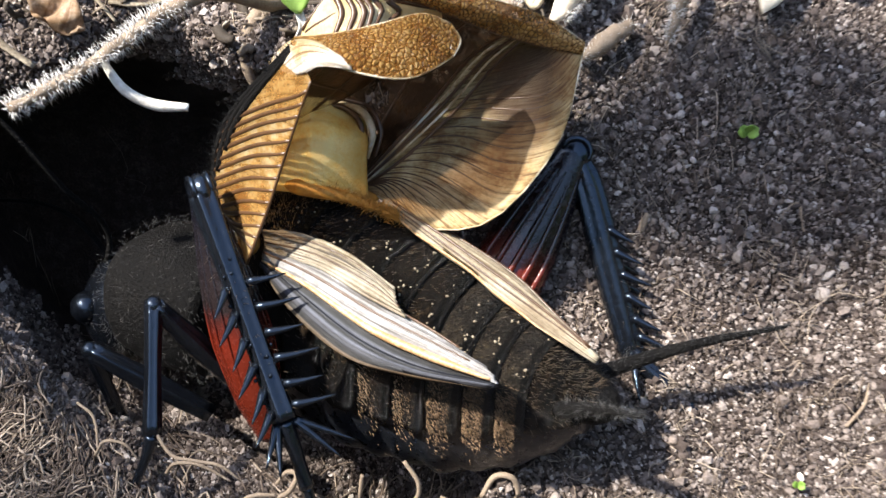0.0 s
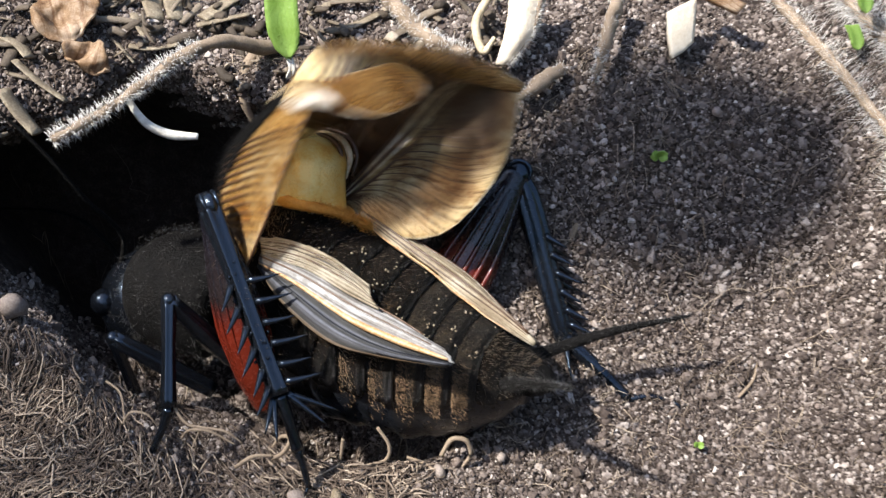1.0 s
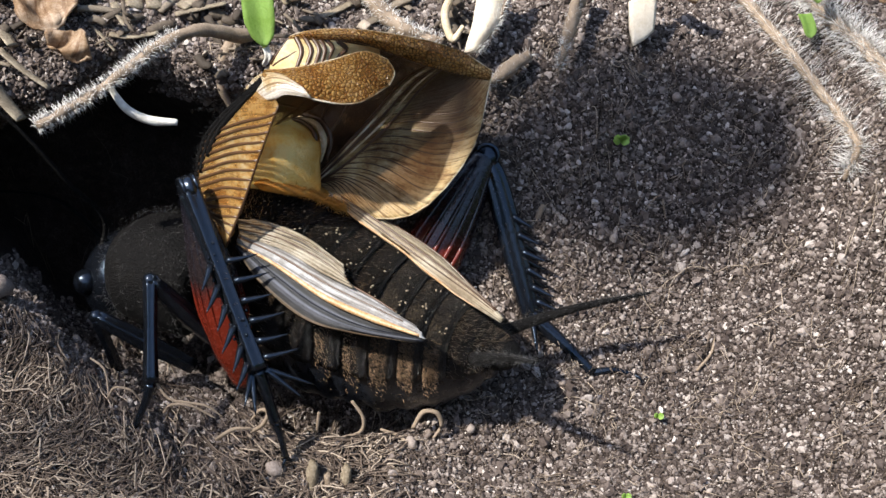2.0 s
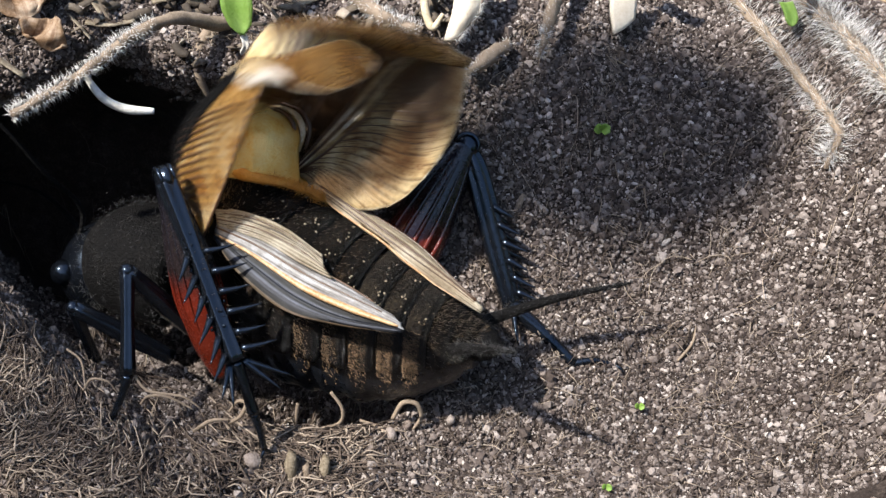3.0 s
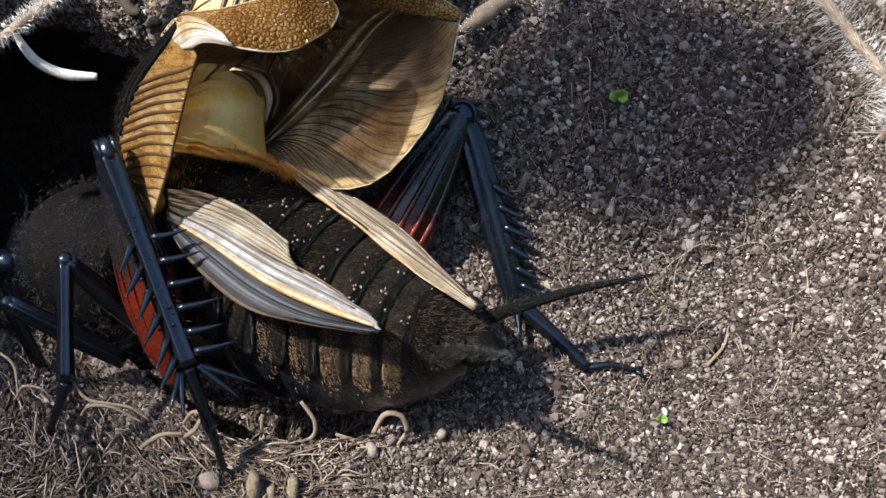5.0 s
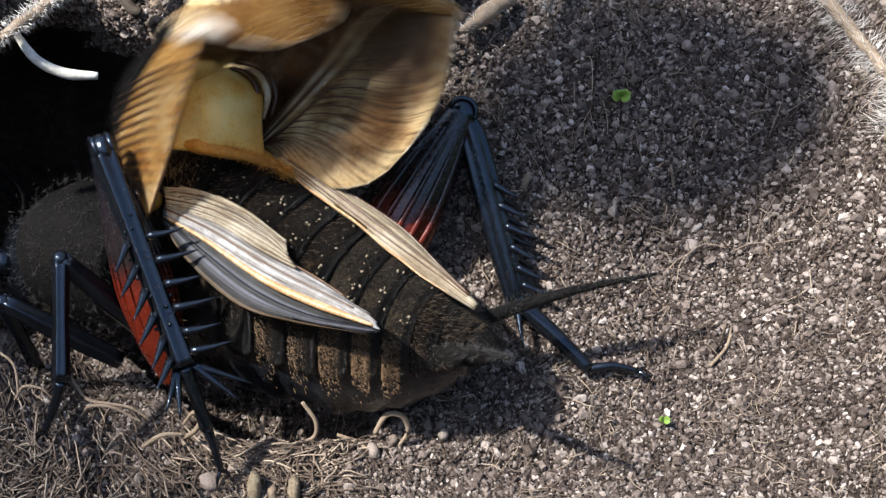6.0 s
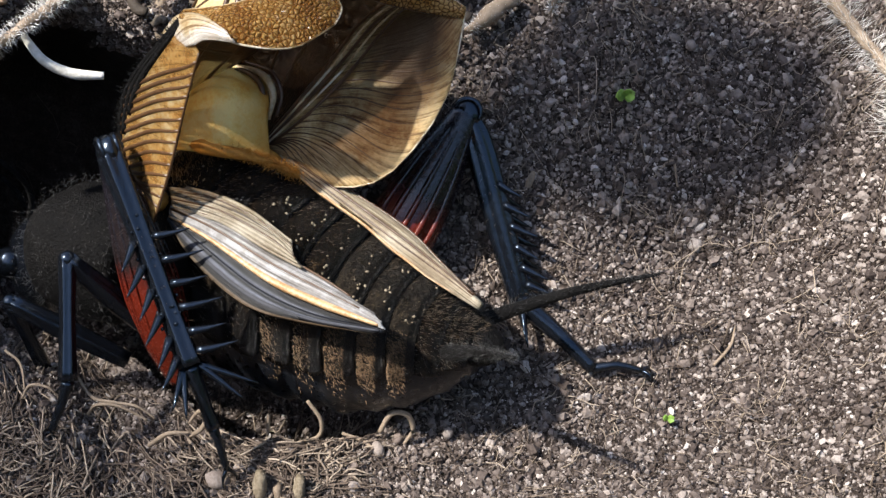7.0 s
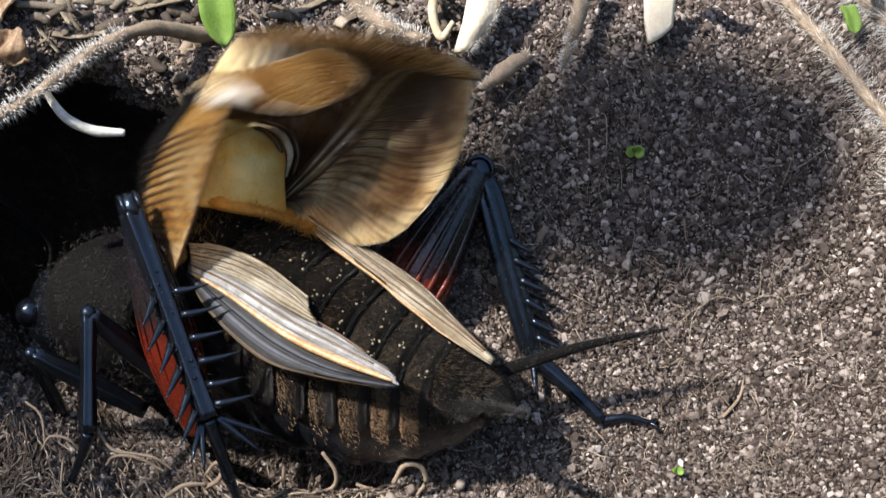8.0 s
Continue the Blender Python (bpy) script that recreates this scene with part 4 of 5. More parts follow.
    veins(skin, s, [[(0.25, 0.1), (0.3, 0.5), (0.3, 1.0)], [(0.5, 0.1), (0.52, 0.5), (0.55, 1.0)], [(0.7, 0.95), (0.8, 0.9), (0.98, 0.84)], [(0.72, 0.9), (0.82, 0.84), (0.98, 0.78)]], 0.07, VEIN)
    lip = [[(-4.08, 41.66, 19.45), (-3.08, 41.65, 19.51), (-1.35, 42.02, 19.32), (0.33, 42.57, 18.47), (2.62, 43.12, 17.33), (5.21, 43.52, 16.54)],
           [(-4.12, 41.55, 19.64), (-3.12, 41.59, 19.79), (-1.35, 41.80, 19.70), (0.51, 42.32, 19.02), (3.02, 43.04, 17.96), (5.27, 43.37, 16.85)],
           [(-4.08, 41.85, 19.56), (-3.09, 41.96, 19.79), (-1.30, 42.28, 19.70), (0.72, 42.90, 19.17), (3.41, 43.44, 18.24), (5.31, 43.67, 16.94)]]
    s = surface(lip, 12, 60)
    skin = part("tip_field", Geo().sheet(s, 0.08), APICAL, right, "netted golden rim of the wing", origin=hinge_r)
    veins(skin, s, [[(1, 0), (1, 0.5), (1, 1)]], 0.05, FOLD, "wing_edge")
    veins(skin, s, [[(0, 0), (0, 0.5), (0, 1)]], 0.06, VEIN, "main_vein")
    harp = [[(-4.98, 41.10, 18.54), (-4.05, 41.65, 19.62), (-3.09, 41.80, 19.56), (-2.08, 42.04, 19.28), (-0.06, 42.88, 18.55)],
            [(-5.04, 41.06, 18.30), (-3.99, 41.07, 19.12), (-2.93, 41.28, 19.16), (-2.00, 41.83, 18.98), (-0.06, 43.10, 18.16)],
            [(-5.19, 40.94, 18.11), (-3.88, 40.58, 18.57), (-2.82, 40.80, 18.63), (-1.93, 41.75, 18.51), (-0.06, 43.50, 17.67)]]
    s = surface(harp, 12, 30)
    skin = part("harp_field", Geo().sheet(s, 0.06), HARP, right, "cream field crossed by dark curved bars", origin=hinge_r)
    veins(skin, s, [[(0, c), (0.5, c + 0.05), (1, c - 0.03)] for c in (0.3, 0.4, 0.49, 0.57, 0.66, 0.76)], 0.13, VEIN, "bar")
    veins(skin, s, [[(0, 0.0), (0, 0.5), (0, 1)], [(0.45, 0.04), (0.55, 0.2), (0.5, 0.3)]], 0.06, VEIN)
    bulge = [[(-5.75, 44.90, 14.10), (-6.45, 43.30, 13.40), (-6.85, 42.60, 12.60), (-6.75, 42.10, 11.45)],
             [(-5.35, 44.70, 14.15), (-5.50, 42.75, 13.90), (-5.60, 42.00, 13.10), (-5.60, 41.70, 11.55)],
             [(-4.45, 44.60, 14.05), (-4.35, 42.65, 13.95), (-4.45, 41.85, 13.15), (-4.60, 41.55, 11.55)],
             [(-3.15, 44.63, 13.2), (-2.95, 43.05, 13.1), (-3.0, 42.6, 12.4), (-2.95, 42.1, 11.1)]]
    s = surface(bulge, 40, 30)
    across_fold = np.linspace(0, 1, 40)
    s = s + (0.09 * np.sin(across_fold * 15 + 0.6) + 0.04 * np.sin(across_fold * 31))[:, None, None] * np.linspace(1.0, 0.25, 30)[None, :, None] * V(0, -0.8, 0.35)
    g = Geo().sheet(s, 0.1)
    skin = part("wing_root_skin", g, MEMBRANE, cricket, "swollen yellow skin at the wing roots")
    for line, r, m in (([(-5.37, 44.48, 13.67), (-4.09, 44.16, 14.03), (-3.25, 43.58, 13.59), (-3.34, 43.05, 12.62), (-3.90, 42.62, 11.75)], 0.12, VEIN), ([(-4.53, 44.66, 14.01), (-3.25, 44.04, 13.91), (-2.78, 43.46, 13.28), (-2.98, 42.97, 12.34)], 0.16, FOLD),
                       ([(-4.12, 44.92, 14.07), (-2.90, 44.26, 13.91), (-2.46, 43.71, 13.13), (-2.68, 43.19, 12.34)], 0.1, VEIN)):
        part("skin_fold", Geo().tube(line, [r * 0.5, r, r, r * 0.5], 18, 8), m, skin)
    ledge = [(-6.28, 42.43, 11.64), (-5.57, 41.88, 11.77), (-4.74, 41.64, 11.66), (-3.65, 41.61, 11.35), (-2.57, 41.69, 10.84), (-1.69, 41.66, 10.33)]
    g = Geo().tube(ledge, [0.28, 0.4, 0.32, 0.18, 0.13, 0.08], 40, 10)
    ridge_line = spline(ledge, 200)
    for _ in range(2600):
        q = ridge_line[rng.integers(200)] + rng.normal(0, 0.13, 3)
        g.spike(q, q + unit(UP * 0.8 - AHEAD * 0.5 + rng.normal(0, 0.5, 3)) * rng.uniform(0.15, 0.42), 0.015)
    part("orange_pad", g, HAIR, cricket, "orange downy pad below the wing roots")
    return left, right, hinge_l, hinge_r


abdomen()
fore_body()
hind_leg((-6.81, 37.28, 3.06), (-9.1, 40.45, 12.35), (-5.84, 35.04, 5.72), (-5.08, 34.17, 3.24), (-4.65, 33.66, 1.45), -1, -1)
hind_leg((0.84, 40.28, 5.10), (5.34, 44.43, 11.80), (7.62, 40.13, 4.90), (10.7, 38.2, 2.68), (12.8, 38.1, 2.6), 1, 1)
thin_leg("middle_leg", [(-8.49, 39.55, 4.13), (-11.12, 39.00, 8.12), (-11.09, 36.00, 4.20), (-11.91, 35.19, 2.22)], (0.5, 0.36), "slender glossy black middle leg")
thin_leg("front_leg", [(-9.71, 39.96, 1.95), (-14.18, 39.83, 5.32), (-13.71, 40.73, 0.97), (-13.81, 41.42, -1.59)], (0.5, 0.34), "slender glossy black foreleg")
thin_leg("far_leg", [(-1.56, 41.40, 2.97), (0.26, 44.38, 2.17), (0.86, 42.63, -0.38), (1.14, 40.82, -1.25)], (0.5, 0.34), "slender glossy black middle leg")
cerci()
hindwings()
wing_left, wing_right, HINGE_L, HINGE_R = forewings()

# ---- loose things on the bank ----
def hairs_along(points, n, length, r, spread=1.0, start=0.0, end=1.0, core=0.3):
    g = Geo()
    c = spline(points, 80)
    for _ in range(n):
        k = int(rng.uniform(start, end) * 78)
        d = unit(c[k + 1] - c[k])
        out = rng.normal(0, 1, 3)
        out = unit(out - d * (out @ d) * 0.75)
        p = c[k] + out * core * 0.8
        g.spike(p, p + unit(out + rng.normal(0, 0.25, 3) * spread) * length * rng.uniform(0.5, 1.2), r)
    return g


def hairy_root(points, radii, label, n=700, length=0.9, r=0.016, start=0.0, end=1.0, mat=None, hair=None):
    points = clear_of_soil(points, min(radii))
    base = V(*points[-1])
    root = thing("hairy_root", base, label, "root", "hairy roots at the burrow mouth")
    g = Geo().tube(points, radii, 44, 10)
    for v in g.v:
        v += np.array([[noise.noise(Vector(p * 1.7 + V(k, 0, 0))) for k in (0, 40, 80)] for p in v]) * min(radii[0], 0.45) * 0.5
    part("root_core", g, mat or ROOT, root)
    part("root_hair", hairs_along(points, int(n * 1.3), length, r * 1.5, 1.0, start, end, min(radii[0], radii[-1]) * 1.0), hair or DOWN, root, "pale fine root hairs")


def clear_of_soil(points, gap):
    """Brings points that lie in the bank out of it, towards the open side."""
    out = []
    for p in points:
        p = V(*p)
        while p[2] < ground_at(p[0], p[1])[2] + gap and p[1] > 30:
            p = p + unit(V(0, -8, 41) - p) * 0.15
        out.append(p)
    return out


def flake(name, rows, thick, mat, label, category, a=12, b=16, rough=0.12):
    s = surface(rows, a, b)
    if category == "leaf":
        # a rounded, uneven outline
        fine = surface(rows, 61, 61)
        s = np.zeros((a, b, 3))
        for i, u in enumerate(np.linspace(-1, 1, a)):
            for j, v in enumerate(np.linspace(-1, 1, b)):
                k = 0.93 + 0.1 * noise.noise(Vector((u * 2.3, v * 2.3, rows[0][0][0])))
                du, dv = u * math.sqrt(1 - v * v / 2.6) * k, v * math.sqrt(1 - u * u / 2.6) * k
                s[i, j] = fine[int(np.clip(30 + 30 * du, 0, 60)), int(np.clip(30 + 30 * dv, 0, 60))] + V(0.1, -0.5, 0.7) * (0.75 * u * u + 0.3 * math.sin(4 * v + 3 * u))
    s = s + np.array([[noise.noise(Vector(p * 1.3)) * rough * V(0.5, -1, 0.6) for p in line] for line in s])
    return single(name, Geo().sheet(s, thick), mat, label, category)


hairy_root([(-15.90, 41.47, 15.14), (-14.17, 42.62, 15.74), (-12.44, 43.88, 16.50), (-10.72, 45.53, 17.29), (-8.94, 46.82, 17.57), (-6.92, 48.42, 16.53), (-5.71, 51.44, 15.73)], [0.24, 0.22, 0.25, 0.3, 0.34, 0.36],
           "grey hairy root with bright white tip hairs", 900, 0.5, 0.014, 0.0, 0.6)
hairy_root([(18.92, 53.81, 17.61), (20.95, 48.75, 16.09), (22.74, 45.64, 14.41), (24.05, 43.77, 12.99), (23.69, 43.26, 11.13)], [0.32, 0.28, 0.28, 0.25, 0.15],
           "brown root covered in pale hairs on the bank", 900, 1.5, 0.009)
hairy_root([(21.96, 53.75, 18.14), (23.41, 48.80, 17.36), (24.80, 46.26, 16.65), (26.79, 43.42, 14.95)], [0.34, 0.36, 0.36, 0.34],
           "thick sunlit root with dense white hairs", 1300, 1.6, 0.011)
hairy_root([(10.49, 50.15, 18.75), (9.59, 47.78, 17.30), (8.99, 46.81, 15.46)], [0.42, 0.3, 0.07], "thin hanging rust-brown root with short hairs", 420, 0.45)
flake("root_shard", [[(5.14, 50.05, 19.22), (4.85, 48.37, 17.78), (4.33, 47.39, 16.11)], [(5.73, 49.64, 19.39), (5.44, 47.89, 17.84), (4.60, 47.23, 16.25)], [(6.80, 50.17, 19.18), (6.15, 48.34, 17.49), (4.90, 47.50, 16.32)]],
      0.3, CHIP, "broad pale cream root shard hanging from the crest", "root", 12, 14, 0.1)
hairy_root([(6.56, 49.64, 19.09), (5.99, 48.16, 17.57), (4.78, 47.28, 16.17)], [0.16, 0.14, 0.06], "thin downy cream rootlet beside the shard", 420, 0.55)
hairy_root([(7.63, 47.68, 15.92), (6.43, 46.92, 15.40), (5.39, 46.26, 14.87)], [0.25, 0.42, 0.15], "short downy pinkish root tip in the soil", 260, 0.35)
hairy_root([(-1.18, 51.18, 18.41), (-0.01, 49.85, 17.42), (1.44, 49.13, 16.49), (3.19, 48.74, 16.04)], [0.4, 0.45, 0.4, 0.3], "grey root along the crest of the bank", 500, 0.6)

single("white_shoot", Geo().tube([(-13.06, 44.12, 16.08), (-12.27, 43.85, 14.85), (-11.22, 43.92, 14.16), (-9.93, 44.16, 13.90)], [0.13, 0.2, 0.22, 0.24, 0.16], 26, 10), WHITE,
       "smooth white shoot bent below the hairy root", "shoot")
single("hanging_root", Geo().tube([(-7.16, 49.48, 16.29), (-8.02, 48.42, 15.36), (-8.14, 47.79, 14.06), (-7.74, 47.84, 12.73)], [0.3, 0.3, 0.24, 0.14], 24, 8), ROOT,
       "reddish brown root hanging in the burrow mouth", "root")
single("curled_root", Geo().tube([(4.06, 49.47, 18.99), (3.32, 48.88, 17.70), (3.67, 48.17, 16.50), (4.23, 48.26, 17.21)], [0.2, 0.22, 0.2, 0.1], 24, 10), STRAW, "pale curled root end", "root")

flake("wood_chip", [[(12.82, 49.52, 18.00), (12.85, 48.87, 17.03), (12.99, 48.22, 16.09)], [(13.49, 49.78, 18.27), (13.51, 49.14, 17.32), (13.56, 48.47, 16.33)], [(14.29, 50.13, 18.50), (14.23, 49.46, 17.50), (14.08, 48.90, 16.64)]],
      0.35, CHIP, "bright cream wood chip standing in the soil", "wood chip", 8, 10, 0.04)
flake("bark_strip", [[(13.89, 50.29, 18.87), (15.16, 49.69, 18.44), (16.32, 49.35, 18.03)], [(14.52, 50.78, 19.29), (15.65, 50.13, 18.78), (16.73, 49.76, 18.32)]], 0.3, LEAF, "rust-brown strip of bark in the soil", "bark", 8, 12)
flake("dead_leaf", [[(-18.40, 48.25, 17.12), (-18.20, 49.71, 17.86), (-18.06, 52.67, 18.33)], [(-16.74, 47.60, 17.00), (-16.47, 48.92, 17.91), (-16.48, 51.66, 18.75)], [(-15.39, 48.31, 16.74), (-15.09, 49.53, 17.49), (-14.80, 52.54, 18.40)]],
      0.12, LEAF, "curled tan dead leaf above the burrow", "leaf", 16, 20, 0.35)
flake("dead_leaf", [[(-16.71, 48.03, 16.93), (-16.52, 47.44, 16.43), (-16.42, 47.41, 15.67)], [(-15.65, 47.71, 17.08), (-15.52, 47.05, 16.46), (-15.25, 46.96, 15.83)], [(-14.68, 48.47, 17.04), (-14.31, 47.38, 16.16), (-13.93, 46.83, 15.02)]],
      0.12, LEAF, "small torn brown leaf piece hanging over the burrow", "leaf", 14, 18, 0.3)
flake("dead_leaf", [[(24.30, 53.67, 18.83), (24.82, 50.13, 18.37), (26.03, 47.03, 17.54)], [(25.17, 53.66, 19.17), (25.88, 49.96, 18.75), (27.24, 46.68, 18.02)], [(26.90, 54.24, 19.28), (27.58, 50.58, 18.82), (28.52, 47.83, 18.13)]],
      0.15, LEAF, "grey weathered leaf stalk at the bank's crest", "leaf", 14, 18, 0.3)


def blade(name, line, width, label, mat=GREEN):
    """A grass blade: a folded, pointed strip along a curve."""
    c = spline(line, 22)
    w = width * np.interp(np.linspace(0, 1, 22), [0, 0.75, 0.92, 1], [1, 0.95, 0.65, 0.12])
    s = np.stack([c + np.outer(w * k, V(0.98, 0.1, 0.05)) + np.outer(w * abs(k) * 0.5, V(0, -0.6, 0.5)) for k in np.linspace(-0.5, 0.5, 7)])
    return single(name, Geo().sheet(s, 0.1), mat, label, "grass")


blade("green_grass", [(-6.04, 48.68, 21.46), (-6.02, 47.88, 19.74), (-5.93, 47.13, 18.28), (-5.69, 46.59, 16.78)], 1.6, "soft green grass blade above the burrow")
blade("green_grass", [(21.70, 48.52, 20.84), (21.80, 47.73, 19.67), (21.91, 47.25, 18.96)], 0.8, "bright green grass blade behind the roots")
blade("green_grass", [(21.52, 47.88, 18.07), (21.75, 47.55, 17.60), (21.86, 47.19, 17.08)], 0.7, "green grass tip between the roots")
blade("grass_sheath", [(-5.76, 46.90, 16.87), (-5.56, 46.68, 16.21), (-5.82, 46.79, 15.63)], 0.34, "whitish grass sheath below the blade", WHITE)


def shade_grass_tuft(root, lines, side_, width, label):
    """Unseen long grass blades from one root, added to arch over the bank and shade it."""
    root = V(root[0], root[1], float(ground_at(float(root[0]), float(root[1]))[2]))
    tuft = thing("shade_grass_tuft", root, label, "grass", "grass tufts over the burrow")
    for k, line in enumerate(lines):
        c = spline([root + (V(*line[0]) - root) * 0.04] + [V(*p) + rng.normal(0, 0.2, 3) for p in line], 34)
        w = width * rng.uniform(0.9, 1.1) * np.interp(np.linspace(0, 1, 34), [0, 0.25, 0.8, 0.95, 1], [0.4, 1, 1, 0.6, 0.05])
        s = np.stack([c + np.outer(w * u, unit(V(*side_))) + np.outer(w * abs(u) * 0.5, V(0, 0, 1)) for u in np.linspace(-0.5, 0.5, 7)])
        part("blade", Geo().sheet(s, 0.12), GREEN, tuft)


# sun_at lifts a point of the bank towards the sun, to where its shade comes from
def sun_at(x, y, z, height):
    return V(x, y, z) + np.array(sun_from) * (height - z) / sun_from.z


shade_grass_tuft((-170, -60), [[(-160 + 6 * k, -52 + 7 * k, 70), sun_at(-26, 40 - 4.4 * k, 3, 128), sun_at(-15, 39.5 - 4.4 * k, 3, 134), sun_at(-5, 35.5 - 4.0 * k, 2, 130)] for k in range(3)], (0.1, 1, 0), 2.6,
           "unseen tall green grass blades added to shade the spoil of the burrow")


def shade_leaf():
    """An unseen dock-like leaf on a long stalk, added over the bank to shade its upper part."""
    root = V(70, 78, float(ground_at(70.0, 78.0)[2]))
    leaf = thing("shade_leaf", root, "unseen broad dark green leaf on a long stalk, added to shade the bank", "leaf")
    near, far = sun_at(21.8, 46.2, 13.4, 110), sun_at(5.4, 43.4, 9.8, 113)
    ribs = spline([near, (near + far) / 2 + V(0, 0, 1.2), far], 40)
    q = np.linspace(0, 1, 40)
    w = 4.6 * np.interp(q, [0, 0.06, 0.25, 0.6, 0.88, 1], [0.1, 0.5, 0.95, 1, 0.7, 0.1]) * (1 + 0.07 * np.sin(q * 40))
    cross = unit(np.cross(far - near, V(0, 0, 1)))
    s = np.stack([ribs + np.outer(w * u, cross) + np.outer(0.35 * w * u * u + 0.15 * np.sin(q * 33 + 3 * u), V(0, 0, 1)) for u in np.linspace(-1, 1, 17)])
    part("leaf_blade", Geo().sheet(s, 0.25), SHADE_LEAF, leaf)
    part("midrib", Geo().tube([p - V(0, 0, 0.2) for p in ribs[::4]], [0.5, 0.4, 0.15], 30, 7), STRAW, leaf)
    part("stalk", Geo().tube([root, root * 0.6 + near * 0.4 + V(0, 0, 14), near], [1.1, 0.8, 0.5], 30, 8), STRAW, leaf)


shade_leaf()


def mirrored_grass_ring():
    """Unseen dense grass, added all round the bare patch to be mirrored in the gloss of the insect's shell."""
    g = Geo()
    for k in range(900):
        a, r = rng.uniform(0, 2 * np.pi), rng.uniform(190, 330)
        if abs(a - np.pi / 2) < 0.25:
            continue
        p = V(math.cos(a) * r, 10 + math.sin(a) * r, 0)
        p[2] = ground_at(p[0], p[1])[2] - 2
        lean, tall = rng.normal(0, 18, 3), rng.uniform(70, 150)
        c = spline([p, p + V(0, 0, tall * 0.55) + lean * 0.4, p + V(0, 0, tall) + lean], 7)
        w = rng.uniform(5, 11) * np.array([0.8, 1, 1, 0.9, 0.7, 0.4, 0.05])
        across = V(-math.sin(a), math.cos(a), 0)
        g.sheet(np.stack([c + np.outer(w * u, across) for u in (-1, 0, 1)]), 0.4)
    single("mirrored_grass", g, MIRRORED_GRASS, "unseen dense green grass added round the bare patch for reflections", "grass", kind="stuff")


mirrored_grass_ring()


def sprout(name, at, size, n, label):
    g = Geo()
    at = V(*at)
    for k in range(n):
        a = 2.4 * k + 0.4
        d = unit(V(math.cos(a), -0.5, 0.6 + 0.5 * math.sin(a)))
        side_ = unit(np.cross(d, V(0.2, -0.8, 0.6)))
        c = at + d * size * np.linspace(0, 1, 9)[:, None] + V(0, -0.1, 0.1) * size * np.sin(np.linspace(0, 3.1, 9))[:, None]
        w = size * 0.42 * np.sin(np.linspace(0.15, 3.0, 9))
        g.sheet(np.stack([c + np.outer(w * q, side_) for q in np.linspace(-1, 1, 5)]), 0.05)
    single(name, g, GREEN, label, "seedling")


sprout("seedling", (12.3, 45.2, 12.22), 0.55, 5, "tiny bright green seedling on the bank")
sprout("leaf_bit", (13.78, 36.0, 1.66), 0.34, 3, "tiny bright green leaf scrap on the soil")
sprout("leaf_bit", (11.62, 31.95, 0.2), 0.34, 3, "tiny bright green leaf scrap on the soil")

# straw above the burrow
for line, w in (([(-12.89, 52.82, 17.99), (-12.50, 50.40, 17.12)], 0.55), ([(-11.95, 52.83, 17.99), (-11.52, 50.41, 17.12)], 0.5), ([(-10.25, 50.48, 17.16), (-8.32, 52.10, 17.84)], 0.42), ([(-14.58, 49.25, 16.68), (-13.35, 48.11, 15.81)], 0.14),
                ([(-13.67, 48.79, 16.43), (-11.27, 48.97, 16.45)], 0.35), ([(-18.94, 47.55, 16.21), (-16.45, 46.48, 14.56)], 0.3), ([(-19.39, 46.42, 15.21), (-17.76, 45.31, 13.43)], 0.55), ([(-10.50, 50.06, 16.97), (-7.94, 50.75, 17.30)], 0.3),
                ([(-5.01, 50.77, 17.31), (-2.68, 52.15, 17.84)], 0.3), ([(-3.81, 49.72, 16.83), (-1.48, 50.82, 17.31)], 0.3), ([(-13.60, 50.70, 17.30), (-12.71, 49.02, 16.49)], 0.3), ([(-19.67, 48.72, 16.90), (-18.29, 47.79, 16.26)], 0.4)):
    a, b = V(*line[0]), V(*line[1])
    bowed = (a + b) / 2 + rng.normal(0, 0.12, 3)
    single("straw", Geo().tube([a, bowed, b], [w, w * 1.05, w * 0.9], 12, 8, 0.3), OLDSTRAW, "dry broken yellow-brown straw piece above the burrow", "straw", "straw above the burrow")

def litter():
    """Broken bits of straw, bark and leaf on the crest of the bank."""
    g = Geo()
    n = 0
    while n < 260:
        x, y = rng.uniform(-24, 5), rng.uniform(45.5, 55)
        p, up = upright(x, y)
        if p[2] < 11 or up[2] < 0.15:
            continue
        n += 1
        a = rng.uniform(0, 2 * np.pi)
        d = unit(V(math.cos(a), math.sin(a) * 0.7, rng.normal(0, 0.35)))
        ln, w = rng.uniform(0.5, 2.4), rng.uniform(0.06, 0.34)
        c = p + up * rng.uniform(0.1, 0.5)
        g.tube([c - d * ln / 2, c + rng.normal(0, 0.1, 3), c + d * ln / 2], [w * 0.8, w, w * 0.7], 6, 6, rng.uniform(0.2, 0.7), up)
    single("plant_litter", g, LITTER, "grey-brown bits of dry straw and leaf on the crest", "litter", kind="stuff")


litter()

